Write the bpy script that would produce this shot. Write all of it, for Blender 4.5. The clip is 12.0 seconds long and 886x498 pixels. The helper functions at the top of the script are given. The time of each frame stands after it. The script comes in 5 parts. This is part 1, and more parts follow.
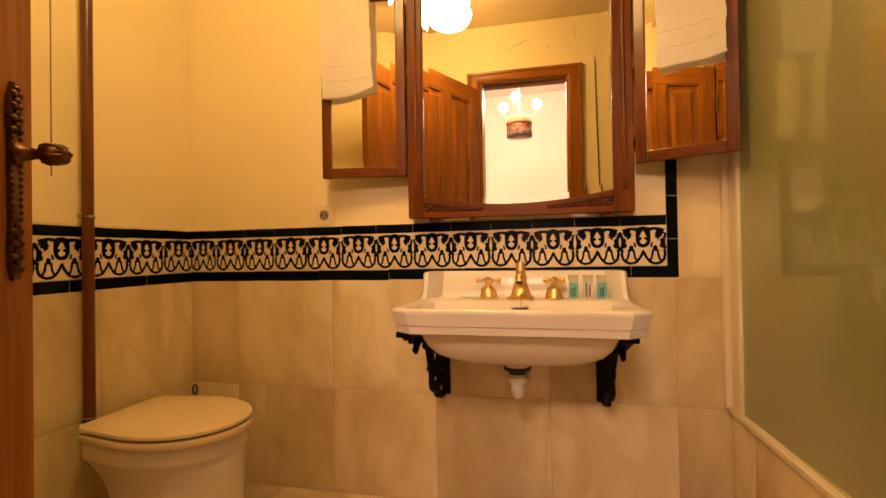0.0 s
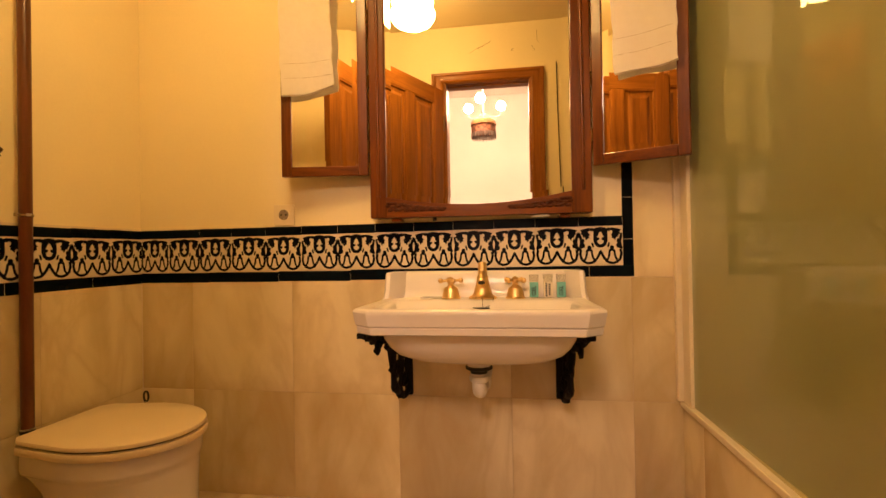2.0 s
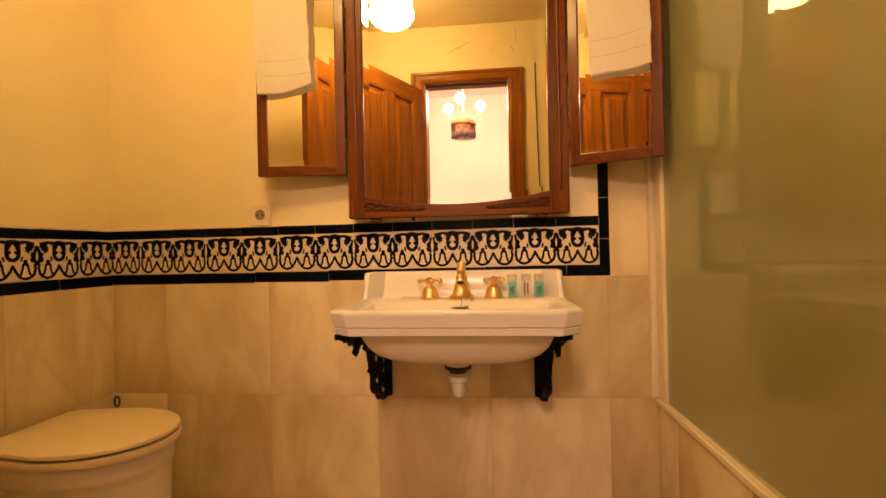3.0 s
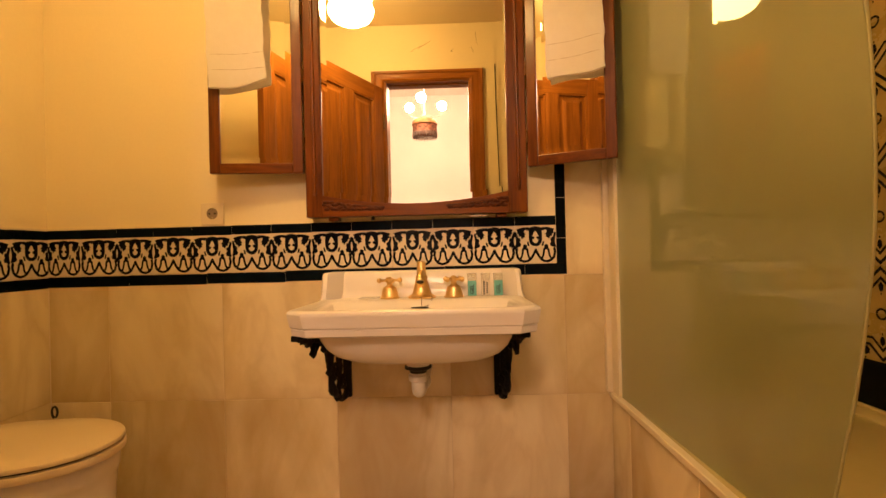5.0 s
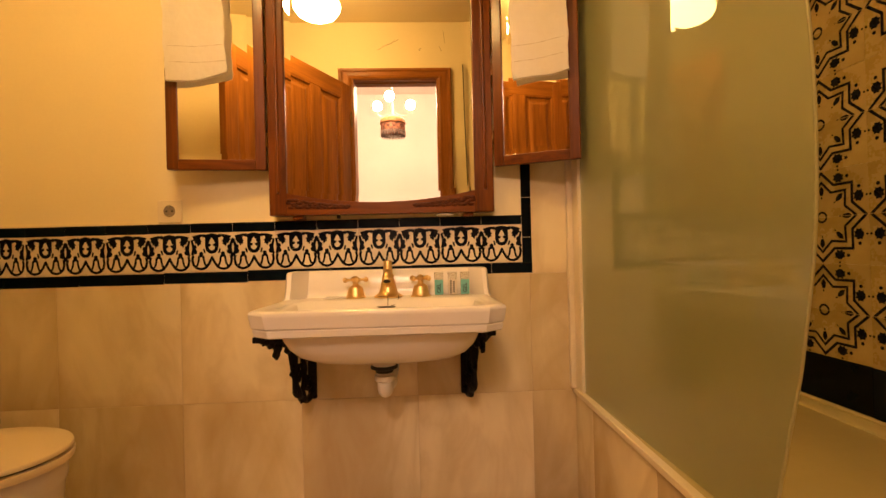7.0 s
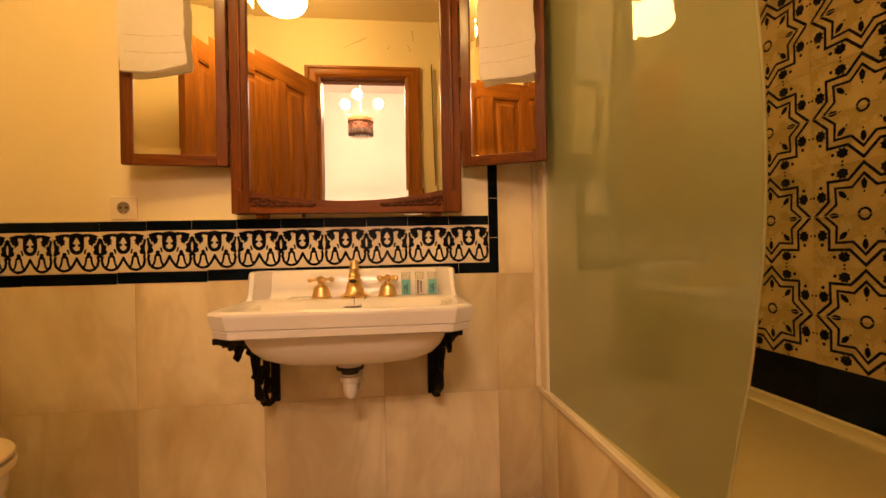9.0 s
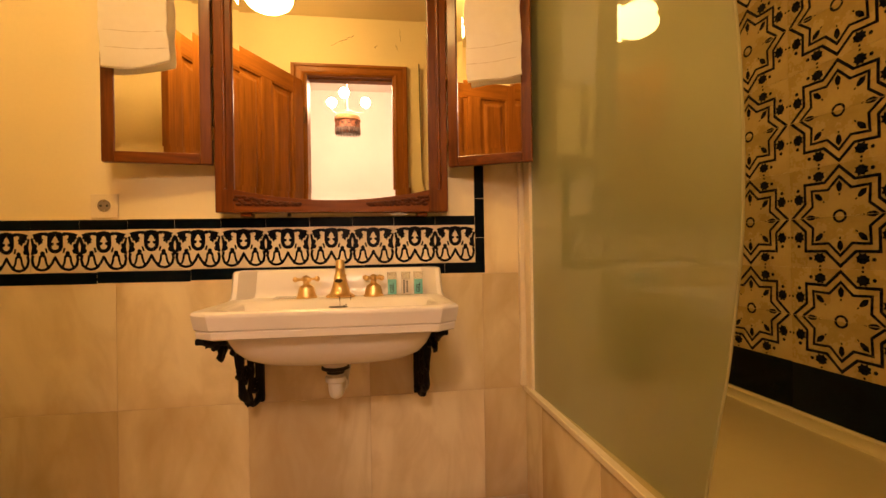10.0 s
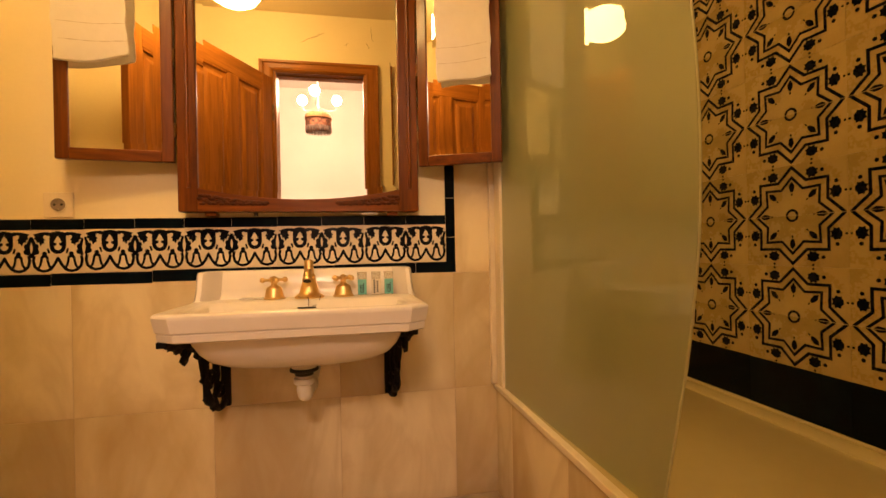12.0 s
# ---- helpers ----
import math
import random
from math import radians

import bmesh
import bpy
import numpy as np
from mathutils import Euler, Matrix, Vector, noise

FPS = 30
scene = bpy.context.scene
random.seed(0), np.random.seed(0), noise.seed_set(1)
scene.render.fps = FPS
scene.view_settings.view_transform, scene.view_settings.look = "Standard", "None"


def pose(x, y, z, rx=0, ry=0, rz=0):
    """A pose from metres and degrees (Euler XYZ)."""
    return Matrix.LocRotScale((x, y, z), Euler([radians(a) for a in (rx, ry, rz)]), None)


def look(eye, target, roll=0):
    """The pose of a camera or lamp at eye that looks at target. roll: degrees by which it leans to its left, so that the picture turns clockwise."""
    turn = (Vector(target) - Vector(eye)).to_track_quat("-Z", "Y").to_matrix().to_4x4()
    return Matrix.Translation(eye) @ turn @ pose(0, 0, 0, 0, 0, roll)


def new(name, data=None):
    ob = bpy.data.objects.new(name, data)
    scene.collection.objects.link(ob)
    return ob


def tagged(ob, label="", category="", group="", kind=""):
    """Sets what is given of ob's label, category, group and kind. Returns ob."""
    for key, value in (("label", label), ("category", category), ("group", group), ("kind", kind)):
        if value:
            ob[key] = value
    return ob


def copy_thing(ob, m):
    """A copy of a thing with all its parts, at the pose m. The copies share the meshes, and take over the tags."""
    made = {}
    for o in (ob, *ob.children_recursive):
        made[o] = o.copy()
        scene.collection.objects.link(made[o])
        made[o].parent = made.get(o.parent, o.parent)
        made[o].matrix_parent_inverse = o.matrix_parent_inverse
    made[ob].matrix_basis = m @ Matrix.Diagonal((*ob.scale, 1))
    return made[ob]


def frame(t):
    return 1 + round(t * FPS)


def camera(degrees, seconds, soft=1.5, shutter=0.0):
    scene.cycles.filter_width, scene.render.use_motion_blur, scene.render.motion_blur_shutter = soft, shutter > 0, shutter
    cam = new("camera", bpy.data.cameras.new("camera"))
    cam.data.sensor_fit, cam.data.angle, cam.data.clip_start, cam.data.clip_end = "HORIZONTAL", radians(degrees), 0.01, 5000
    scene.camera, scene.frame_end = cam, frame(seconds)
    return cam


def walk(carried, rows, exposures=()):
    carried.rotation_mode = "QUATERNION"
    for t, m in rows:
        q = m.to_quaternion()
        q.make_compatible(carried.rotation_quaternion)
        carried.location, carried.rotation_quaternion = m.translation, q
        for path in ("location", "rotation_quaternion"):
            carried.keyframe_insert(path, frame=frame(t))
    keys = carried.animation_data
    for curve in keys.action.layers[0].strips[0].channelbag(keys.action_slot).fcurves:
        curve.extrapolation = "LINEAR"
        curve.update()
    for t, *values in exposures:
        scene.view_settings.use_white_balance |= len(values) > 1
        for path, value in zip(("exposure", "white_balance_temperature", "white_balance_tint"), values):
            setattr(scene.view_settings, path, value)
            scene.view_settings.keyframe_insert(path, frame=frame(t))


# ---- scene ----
cam = camera(88.0, 12.0)
PATH = [
    (0, (0.08, -1.618, 0.894), (-0.355, 0.334, 0.913), -0.9),
    (0.5, (0.083, -1.616, 0.895), (-0.317, 0.344, 0.913), -0.9),
    (1, (0.084, -1.617, 0.896), (-0.277, 0.35, 0.913), -0.9),
    (1.5, (0.088, -1.616, 0.894), (-0.245, 0.356, 0.912), -0.9),
    (2, (0.093, -1.614, 0.894), (-0.198, 0.364, 0.911), -1.0),
    (2.5, (0.094, -1.615, 0.896), (-0.149, 0.37, 0.909), -1.0),
    (3, (0.1, -1.613, 0.896), (-0.109, 0.376, 0.909), -1.2),
    (5, (0.108, -1.61, 0.894), (0.062, 0.389, 0.903), -1.4),
    (5.5, (0.11, -1.609, 0.892), (0.101, 0.391, 0.901), -1.4),
    (6, (0.109, -1.608, 0.892), (0.135, 0.392, 0.898), -1.4),
    (6.5, (0.117, -1.609, 0.891), (0.166, 0.39, 0.897), -1.5),
    (7, (0.116, -1.608, 0.892), (0.204, 0.391, 0.896), -1.4),
    (9, (0.118, -1.607, 0.89), (0.345, 0.38, 0.893), -1.1),
    (9.5, (0.121, -1.609, 0.892), (0.372, 0.376, 0.891), -0.9),
    (10, (0.121, -1.611, 0.892), (0.403, 0.369, 0.891), -0.9),
    (10.5, (0.123, -1.61, 0.891), (0.432, 0.366, 0.89), -0.9),
    (11, (0.128, -1.612, 0.892), (0.466, 0.359, 0.887), -1.1),
    (11.5, (0.128, -1.612, 0.89), (0.496, 0.354, 0.887), -1.1),
    (12, (0.132, -1.613, 0.891), (0.526, 0.348, 0.887), -1.1),
]
walk(cam, [(t, look(eye, target, roll)) for t, eye, target, roll in PATH])

# ---- world and light ----
world = bpy.data.worlds.new("night")
world.use_nodes = True
world.node_tree.nodes["Background"].inputs[0].default_value = (0.01, 0.008, 0.006, 1)
world.node_tree.nodes["Background"].inputs[1].default_value = 0.2
scene.world = world
scene.view_settings.exposure = 0.0

LAMP_WARM = (1.0, 0.612, 0.203)      # opal ceiling lamp
HALL_WARM = (1.0, 0.635, 0.42)      # globes of the hall chandelier
LAMP_POWER = 69.0
HALL_POWER = 590.0


# ---- materials ----
def nodes_of(m):
    m.use_nodes = True
    return m.node_tree.nodes, m.node_tree.links, m.node_tree.nodes["Principled BSDF"]


def mat(name, col, rough=0.5, metal=0.0, col2=None, scale=8.0, fine=60.0, bump=0.0, coat=0.0, spec=0.5, stretch=None, per_piece=0.0, rough_var=0.08):
    """A surface with colour variation at two scales, varied gloss and fine relief."""
    m = bpy.data.materials.new(name)
    n, l, b = nodes_of(m)
    col2 = col2 or tuple(c * 0.86 for c in col)
    tc = n.new("ShaderNodeTexCoord")
    mp = n.new("ShaderNodeMapping")
    mp.inputs["Scale"].default_value = stretch or (1, 1, 1)
    l.new(tc.outputs["Object"], mp.inputs["Vector"])
    big = n.new("ShaderNodeTexNoise")
    big.inputs["Scale"].default_value, big.inputs["Detail"].default_value = scale, 4
    small = n.new("ShaderNodeTexNoise")
    small.inputs["Scale"].default_value, small.inputs["Detail"].default_value = fine, 3
    for t in (big, small):
        l.new(mp.outputs[0], t.inputs["Vector"])
    add = n.new("ShaderNodeMath")
    add.operation = "MULTIPLY_ADD"
    add.inputs[1].default_value = 0.35
    l.new(small.outputs[0], add.inputs[0])
    l.new(big.outputs[0], add.inputs[2])
    ramp = n.new("ShaderNodeValToRGB")
    ramp.color_ramp.elements[0].position, ramp.color_ramp.elements[1].position = 0.42, 0.92
    ramp.color_ramp.elements[0].color, ramp.color_ramp.elements[1].color = (*col2, 1), (*col, 1)
    l.new(add.outputs[0], ramp.inputs[0])
    out = ramp.outputs[0]
    if per_piece:
        info = n.new("ShaderNodeObjectInfo")
        rng = n.new("ShaderNodeMapRange")
        rng.inputs["To Min"].default_value, rng.inputs["To Max"].default_value = 1 - per_piece, 1 + per_piece
        l.new(info.outputs["Random"], rng.inputs["Value"])
        hsv = n.new("ShaderNodeHueSaturation")
        l.new(out, hsv.inputs["Color"])
        l.new(rng.outputs[0], hsv.inputs["Value"])
        out = hsv.outputs[0]
    l.new(out, b.inputs["Base Color"])
    rr = n.new("ShaderNodeMapRange")
    rr.inputs["To Min"].default_value, rr.inputs["To Max"].default_value = max(0.02, rough - rough_var), min(1, rough + rough_var)
    l.new(add.outputs[0], rr.inputs["Value"])
    l.new(rr.outputs[0], b.inputs["Roughness"])
    b.inputs["Metallic"].default_value = metal
    b.inputs["Specular IOR Level"].default_value = spec
    b.inputs["Coat Weight"].default_value = coat
    b.inputs["Coat Roughness"].default_value = 0.06
    if bump:
        bp = n.new("ShaderNodeBump")
        bp.inputs["Strength"].default_value, bp.inputs["Distance"].default_value = bump, 0.004
        l.new(add.outputs[0], bp.inputs["Height"])
        l.new(bp.outputs[0], b.inputs["Normal"])
    return m


def marble(name, base, vein, rough=0.22):
    """Polished cream marble: cloudy bands and soft veins that differ from tile to tile."""
    m = bpy.data.materials.new(name)
    n, l, b = nodes_of(m)
    geo = n.new("ShaderNodeNewGeometry")
    info = n.new("ShaderNodeObjectInfo")
    sc = n.new("ShaderNodeMath")
    sc.operation = "MULTIPLY"
    sc.inputs[1].default_value = 37.0
    l.new(info.outputs["Random"], sc.inputs[0])
    cmb = n.new("ShaderNodeCombineXYZ")
    for i in range(3):
        l.new(sc.outputs[0], cmb.inputs[i])
    addv = n.new("ShaderNodeVectorMath")
    addv.operation = "ADD"
    l.new(geo.outputs["Position"], addv.inputs[0])
    l.new(cmb.outputs[0], addv.inputs[1])
    mp = n.new("ShaderNodeMapping")
    mp.inputs["Rotation"].default_value = (0.0, 0.35, 0.2)
    mp.inputs["Scale"].default_value = (3.4, 3.4, 1.5)
    l.new(addv.outputs[0], mp.inputs["Vector"])
    cloud = n.new("ShaderNodeTexNoise")
    cloud.inputs["Scale"].default_value, cloud.inputs["Detail"].default_value, cloud.inputs["Distortion"].default_value = 0.9, 5, 0.5
    l.new(mp.outputs[0], cloud.inputs["Vector"])
    ramp = n.new("ShaderNodeValToRGB")
    ramp.color_ramp.elements[0].position, ramp.color_ramp.elements[1].position = 0.32, 0.60
    ramp.color_ramp.elements[0].color = (base[0] * 0.67, base[1] * 0.60, base[2] * 0.49, 1)
    ramp.color_ramp.elements[1].color = (*base, 1)
    l.new(cloud.outputs[0], ramp.inputs[0])
    veins = n.new("ShaderNodeTexNoise")
    veins.inputs["Scale"].default_value, veins.inputs["Detail"].default_value, veins.inputs["Distortion"].default_value = 1.1, 8, 1.6
    l.new(mp.outputs[0], veins.inputs["Vector"])
    dist = n.new("ShaderNodeMath")
    dist.operation = "SUBTRACT"
    dist.inputs[1].default_value = 0.5
    l.new(veins.outputs[0], dist.inputs[0])
    ab = n.new("ShaderNodeMath")
    ab.operation = "ABSOLUTE"
    l.new(dist.outputs[0], ab.inputs[0])
    vr = n.new("ShaderNodeMapRange")
    vr.inputs["From Max"].default_value = 0.10
    vr.inputs["To Min"].default_value, vr.inputs["To Max"].default_value = 0.26, 0.0
    l.new(ab.outputs[0], vr.inputs["Value"])
    mix = n.new("ShaderNodeMix")
    mix.data_type = "RGBA"
    l.new(vr.outputs[0], mix.inputs["Factor"])
    l.new(ramp.outputs[0], mix.inputs["A"])
    mix.inputs["B"].default_value = (*vein, 1)
    hsv = n.new("ShaderNodeHueSaturation")
    rng = n.new("ShaderNodeMapRange")
    rng.inputs["To Min"].default_value, rng.inputs["To Max"].default_value = 0.90, 1.07
    l.new(info.outputs["Random"], rng.inputs["Value"])
    l.new(rng.outputs[0], hsv.inputs["Value"])
    l.new(mix.outputs["Result"], hsv.inputs["Color"])
    tc = n.new("ShaderNodeTexCoord")                     # grime that has crept out of the joints
    sep = n.new("ShaderNodeSeparateXYZ")
    l.new(tc.outputs["Object"], sep.inputs[0])
    edge = n.new("ShaderNodeMath")
    edge.operation = "MINIMUM"
    l.new(sep.outputs["X"], edge.inputs[0])
    l.new(sep.outputs["Z"], edge.inputs[1])
    wave = n.new("ShaderNodeTexNoise")
    wave.inputs["Scale"].default_value, wave.inputs["Detail"].default_value = 14.0, 4
    l.new(addv.outputs[0], wave.inputs["Vector"])
    near = n.new("ShaderNodeMapRange")
    near.inputs["From Max"].default_value = 0.045
    near.inputs["To Min"].default_value, near.inputs["To Max"].default_value = 0.62, 0.0
    l.new(edge.outputs[0], near.inputs["Value"])
    amount = n.new("ShaderNodeMath")
    amount.operation = "MULTIPLY"
    l.new(near.outputs[0], amount.inputs[0])
    l.new(wave.outputs[0], amount.inputs[1])
    dirt = n.new("ShaderNodeMix")
    dirt.data_type = "RGBA"
    l.new(amount.outputs[0], dirt.inputs["Factor"])
    l.new(hsv.outputs[0], dirt.inputs["A"])
    dirt.inputs["B"].default_value = (*vein, 1)
    l.new(dirt.outputs["Result"], b.inputs["Base Color"])
    b.inputs["Roughness"].default_value = rough
    return m


def wood(name, dark, light, axis=2, rough=0.3, turn=0.0, gloss=0.22):
    """Varnished timber with streaks along one axis."""
    m = bpy.data.materials.new(name)
    n, l, b = nodes_of(m)
    tc = n.new("ShaderNodeTexCoord")
    mp = n.new("ShaderNodeMapping")
    s = [19.0, 19.0, 19.0]
    s[axis] = 1.3
    mp.inputs["Scale"].default_value = s
    vr = n.new("ShaderNodeVectorRotate")
    vr.rotation_type = "Z_AXIS"
    vr.inputs["Angle"].default_value = -turn
    l.new(tc.outputs["Object"], vr.inputs["Vector"])
    l.new(vr.outputs[0], mp.inputs["Vector"])
    grain = n.new("ShaderNodeTexNoise")
    grain.inputs["Scale"].default_value, grain.inputs["Detail"].default_value, grain.inputs["Distortion"].default_value = 1.4, 6, 1.2
    fibre = n.new("ShaderNodeTexNoise")
    fibre.inputs["Scale"].default_value, fibre.inputs["Detail"].default_value = 7.0, 3
    for t in (grain, fibre):
        l.new(mp.outputs[0], t.inputs["Vector"])
    add = n.new("ShaderNodeMath")
    add.operation = "MULTIPLY_ADD"
    add.inputs[1].default_value = 0.4
    l.new(fibre.outputs[0], add.inputs[0])
    l.new(grain.outputs[0], add.inputs[2])
    ramp = n.new("ShaderNodeValToRGB")
    ramp.color_ramp.elements[0].position, ramp.color_ramp.elements[1].position = 0.42, 0.94
    ramp.color_ramp.elements[0].color, ramp.color_ramp.elements[1].color = (*dark, 1), (*light, 1)
    l.new(add.outputs[0], ramp.inputs[0])
    l.new(ramp.outputs[0], b.inputs["Base Color"])
    b.inputs["Roughness"].default_value = rough
    b.inputs["Specular IOR Level"].default_value = 0.24 if gloss > 0.1 else 0.18
    b.inputs["Coat Weight"].default_value = gloss
    b.inputs["Coat Roughness"].default_value = 0.08
    bp = n.new("ShaderNodeBump")
    bp.inputs["Strength"].default_value, bp.inputs["Distance"].default_value = 0.05, 0.002
    l.new(add.outputs[0], bp.inputs["Height"])
    l.new(bp.outputs[0], b.inputs["Normal"])
    return m


def glow(name, col, power):
    m = bpy.data.materials.new(name)
    n, l, b = nodes_of(m)
    b.inputs["Base Color"].default_value = (0.8, 0.78, 0.72, 1)
    b.inputs["Emission Color"].default_value = (*col, 1)
    b.inputs["Emission Strength"].default_value = power
    return m


def clear(name, col=(1, 1, 1), rough=0.02, trans=1.0):
    m = bpy.data.materials.new(name)
    n, l, b = nodes_of(m)
    b.inputs["Base Color"].default_value = (*col, 1)
    b.inputs["Roughness"].default_value = rough
    b.inputs["Transmission Weight"].default_value = trans
    b.inputs["IOR"].default_value = 1.45
    return m


M_PAINT = mat("cream_paint", (0.83, 0.715, 0.455), 0.6, col2=(0.775, 0.655, 0.41), scale=1.6, fine=90, bump=0.12)
M_CEIL = mat("ceiling_paint", (0.74, 0.62, 0.40), 0.7, scale=1.5, fine=80, bump=0.1)
M_HALL = mat("hall_plaster", (0.84, 0.80, 0.74), 0.8, scale=1.5, fine=70, bump=0.1)
M_MARBLE = marble("cream_marble", (0.775, 0.662, 0.435), (0.46, 0.315, 0.15))
M_FLOOR = marble("floor_marble", (0.62, 0.50, 0.36), (0.45, 0.33, 0.22), 0.18)
M_JOINT = mat("stained_joint", (0.62, 0.50, 0.345), 0.85, col2=(0.40, 0.295, 0.185), scale=9, fine=60)
M_GROUT = mat("grout", (0.74, 0.62, 0.46), 0.85, scale=20)
M_NAVY = mat("navy_glaze", (0.003, 0.007, 0.011), 0.14, spec=0.10, col2=(0.0015, 0.002, 0.005), scale=14, fine=120, bump=0.10, per_piece=0.3)
M_BORDER = mat("border_glaze", (0.72, 0.62, 0.46), 0.2, col2=(0.62, 0.53, 0.39), scale=16, fine=150, bump=0.12, per_piece=0.05)
M_BORDER_INK = mat("border_ink", (0.004, 0.007, 0.013), 0.2, spec=0.18, col2=(0.002, 0.003, 0.006), scale=40, fine=200)
M_STAR = mat("star_glaze", (0.47, 0.34, 0.125), 0.25, col2=(0.37, 0.265, 0.09), scale=12, fine=110, bump=0.15, per_piece=0.09)
M_STAR_INK = mat("star_ink", (0.003, 0.005, 0.012), 0.25, spec=0.14, col2=(0.0015, 0.002, 0.005), scale=50, fine=200)
M_CERAMIC = mat("white_ceramic", (0.74, 0.69, 0.63), 0.18, col2=(0.70, 0.645, 0.575), scale=4, fine=40, spec=0.3, rough_var=0.05)
M_ENAMEL = mat("bath_enamel", (0.68, 0.57, 0.31), 0.16, col2=(0.64, 0.53, 0.28), scale=3, fine=30, coat=0.4, rough_var=0.05)
M_SEAT = mat("seat_plastic", (0.72, 0.59, 0.40), 0.3, col2=(0.71, 0.58, 0.39), scale=5, fine=60)
M_IRON = mat("cast_iron", (0.006, 0.005, 0.005), 0.62, spec=0.14, col2=(0.003, 0.003, 0.003), scale=40, fine=180, bump=0.5)
M_BRASS = mat("aged_brass", (0.88, 0.64, 0.29), 0.40, metal=1.0, col2=(0.74, 0.50, 0.20), scale=30, fine=160, bump=0.08)
M_BRONZE = mat("dark_bronze", (0.18, 0.095, 0.035), 0.36, metal=1.0, col2=(0.06, 0.03, 0.012), scale=45, fine=160, bump=0.4)
M_WOOD_V = wood("mahogany_upright", (0.052, 0.0112, 0.0008), (0.195, 0.052, 0.0036), 2, 0.30, gloss=0.11)
M_WOOD_H = wood("mahogany_rail", (0.052, 0.0112, 0.0008), (0.195, 0.052, 0.0036), 0, 0.30, gloss=0.11)
M_DOOR = wood("door_timber", (0.168, 0.053, 0.0068), (0.355, 0.124, 0.0165), 2, 0.40, gloss=0.06)
M_DOOR_H = wood("door_timber_across", (0.168, 0.053, 0.0068), (0.355, 0.124, 0.0165), 0, 0.40, gloss=0.06)
M_LEAF_H = wood("door_rail_timber", (0.168, 0.053, 0.0068), (0.355, 0.124, 0.0165), 0, 0.40, math.atan2(0.64, -0.328), 0.06)
M_CARVED = mat("carved_wood", (0.10, 0.024, 0.004), 0.5, col2=(0.035, 0.008, 0.002), scale=60, fine=200, bump=0.5, spec=0.2)
M_PIPE = mat("brown_pipe", (0.135, 0.038, 0.011), 0.30, col2=(0.07, 0.018, 0.005), scale=9, fine=80, stretch=(4, 4, 0.6), bump=0.1)
M_CHROME = mat("dull_chrome", (0.6, 0.55, 0.45), 0.25, metal=1.0, scale=30)
M_CHAIN = mat("chain_metal", (0.10, 0.06, 0.03), 0.4, metal=0.9, scale=50)
M_PLASTIC = mat("white_plastic", (0.76, 0.72, 0.64), 0.35, scale=10)
M_SOCKET = mat("socket_plastic", (0.79, 0.67, 0.47), 0.35, scale=10)
M_BLACK = mat("black_rubber", (0.012, 0.011, 0.010), 0.55, scale=30)
# socket plastic darkened, with the recess's shade put into its colour
M_WELL_SHADE = mat("well_shade_plastic", (0.26, 0.20, 0.14), 0.6, scale=30)
M_PROFILE = mat("cream_profile", (0.78, 0.68, 0.50), 0.3, scale=6, fine=40)
M_TEAL = mat("teal_label", (0.16, 0.46, 0.44), 0.4, col2=(0.13, 0.40, 0.39), scale=30)
M_TEXT = mat("label_ink", (0.006, 0.02, 0.03), 0.5, scale=30)
M_LABEL = mat("pale_label", (0.70, 0.62, 0.50), 0.45, scale=30)
M_GOLD_CLOTH = mat("shade_gold", (0.30, 0.13, 0.03), 0.8, col2=(0.16, 0.05, 0.012), scale=25)
M_PRINT = mat("printed_cloth", (0.50, 0.19, 0.09), 0.8, col2=(0.012, 0.012, 0.014), scale=46, fine=120)
M_FRINGE = mat("fringe_threads", (0.40, 0.28, 0.22), 0.9, col2=(0.06, 0.035, 0.03), scale=40, stretch=(4, 4, 0.4))
M_TUBE = clear("clear_tube", (0.95, 0.93, 0.88), 0.06, 0.85)
M_PACKET = clear("clear_packet", (0.95, 0.92, 0.86), 0.15, 0.6)
M_LAMP = glow("opal_lamp", LAMP_WARM, LAMP_POWER)
M_GLOBE = glow("opal_globe", HALL_WARM, HALL_POWER)
M_CRACK = mat("crack_line", (0.05, 0.03, 0.015), 0.9, scale=30)

M_MIRROR = bpy.data.materials.new("silvered_glass")
_n, _l, _b = nodes_of(M_MIRROR)
_b.inputs["Base Color"].default_value = (0.78, 0.76, 0.70, 1)
_b.inputs["Metallic"].default_value = 1.0
_b.inputs["Roughness"].default_value = 0.0

M_FROST = mat("frosted_green_glass", (0.430, 0.445, 0.225), 0.55, col2=(0.40, 0.415, 0.205), scale=1.2, fine=30, spec=0.5)
_b = M_FROST.node_tree.nodes["Principled BSDF"]
_b.inputs["Transmission Weight"].default_value = 0.6
_b.inputs["Coat Weight"].default_value = 1.0
_b.inputs["Coat Roughness"].default_value = 0.0
_b.inputs["Coat IOR"].default_value = 1.66
M_GLASS_EDGE = mat("glass_edge", (0.50, 0.50, 0.30), 0.3, scale=10)

M_TOWEL = mat("terry_towel", (0.95, 0.91, 0.84), 0.95, col2=(0.90, 0.85, 0.77), scale=45, fine=380, bump=0.6, spec=0.1)
M_TOWEL.node_tree.nodes["Principled BSDF"].inputs["Sheen Weight"].default_value = 0.3
_n, _l = M_TOWEL.node_tree.nodes, M_TOWEL.node_tree.links
_tl, _mx = _n.new("ShaderNodeBsdfTranslucent"), _n.new("ShaderNodeMixShader")     # light comes through the loose weave
_tl.inputs["Color"].default_value = (0.88, 0.82, 0.74, 1)
_mx.inputs["Fac"].default_value = 0.45
_out = [q for q in _n if q.type == "OUTPUT_MATERIAL"][0]
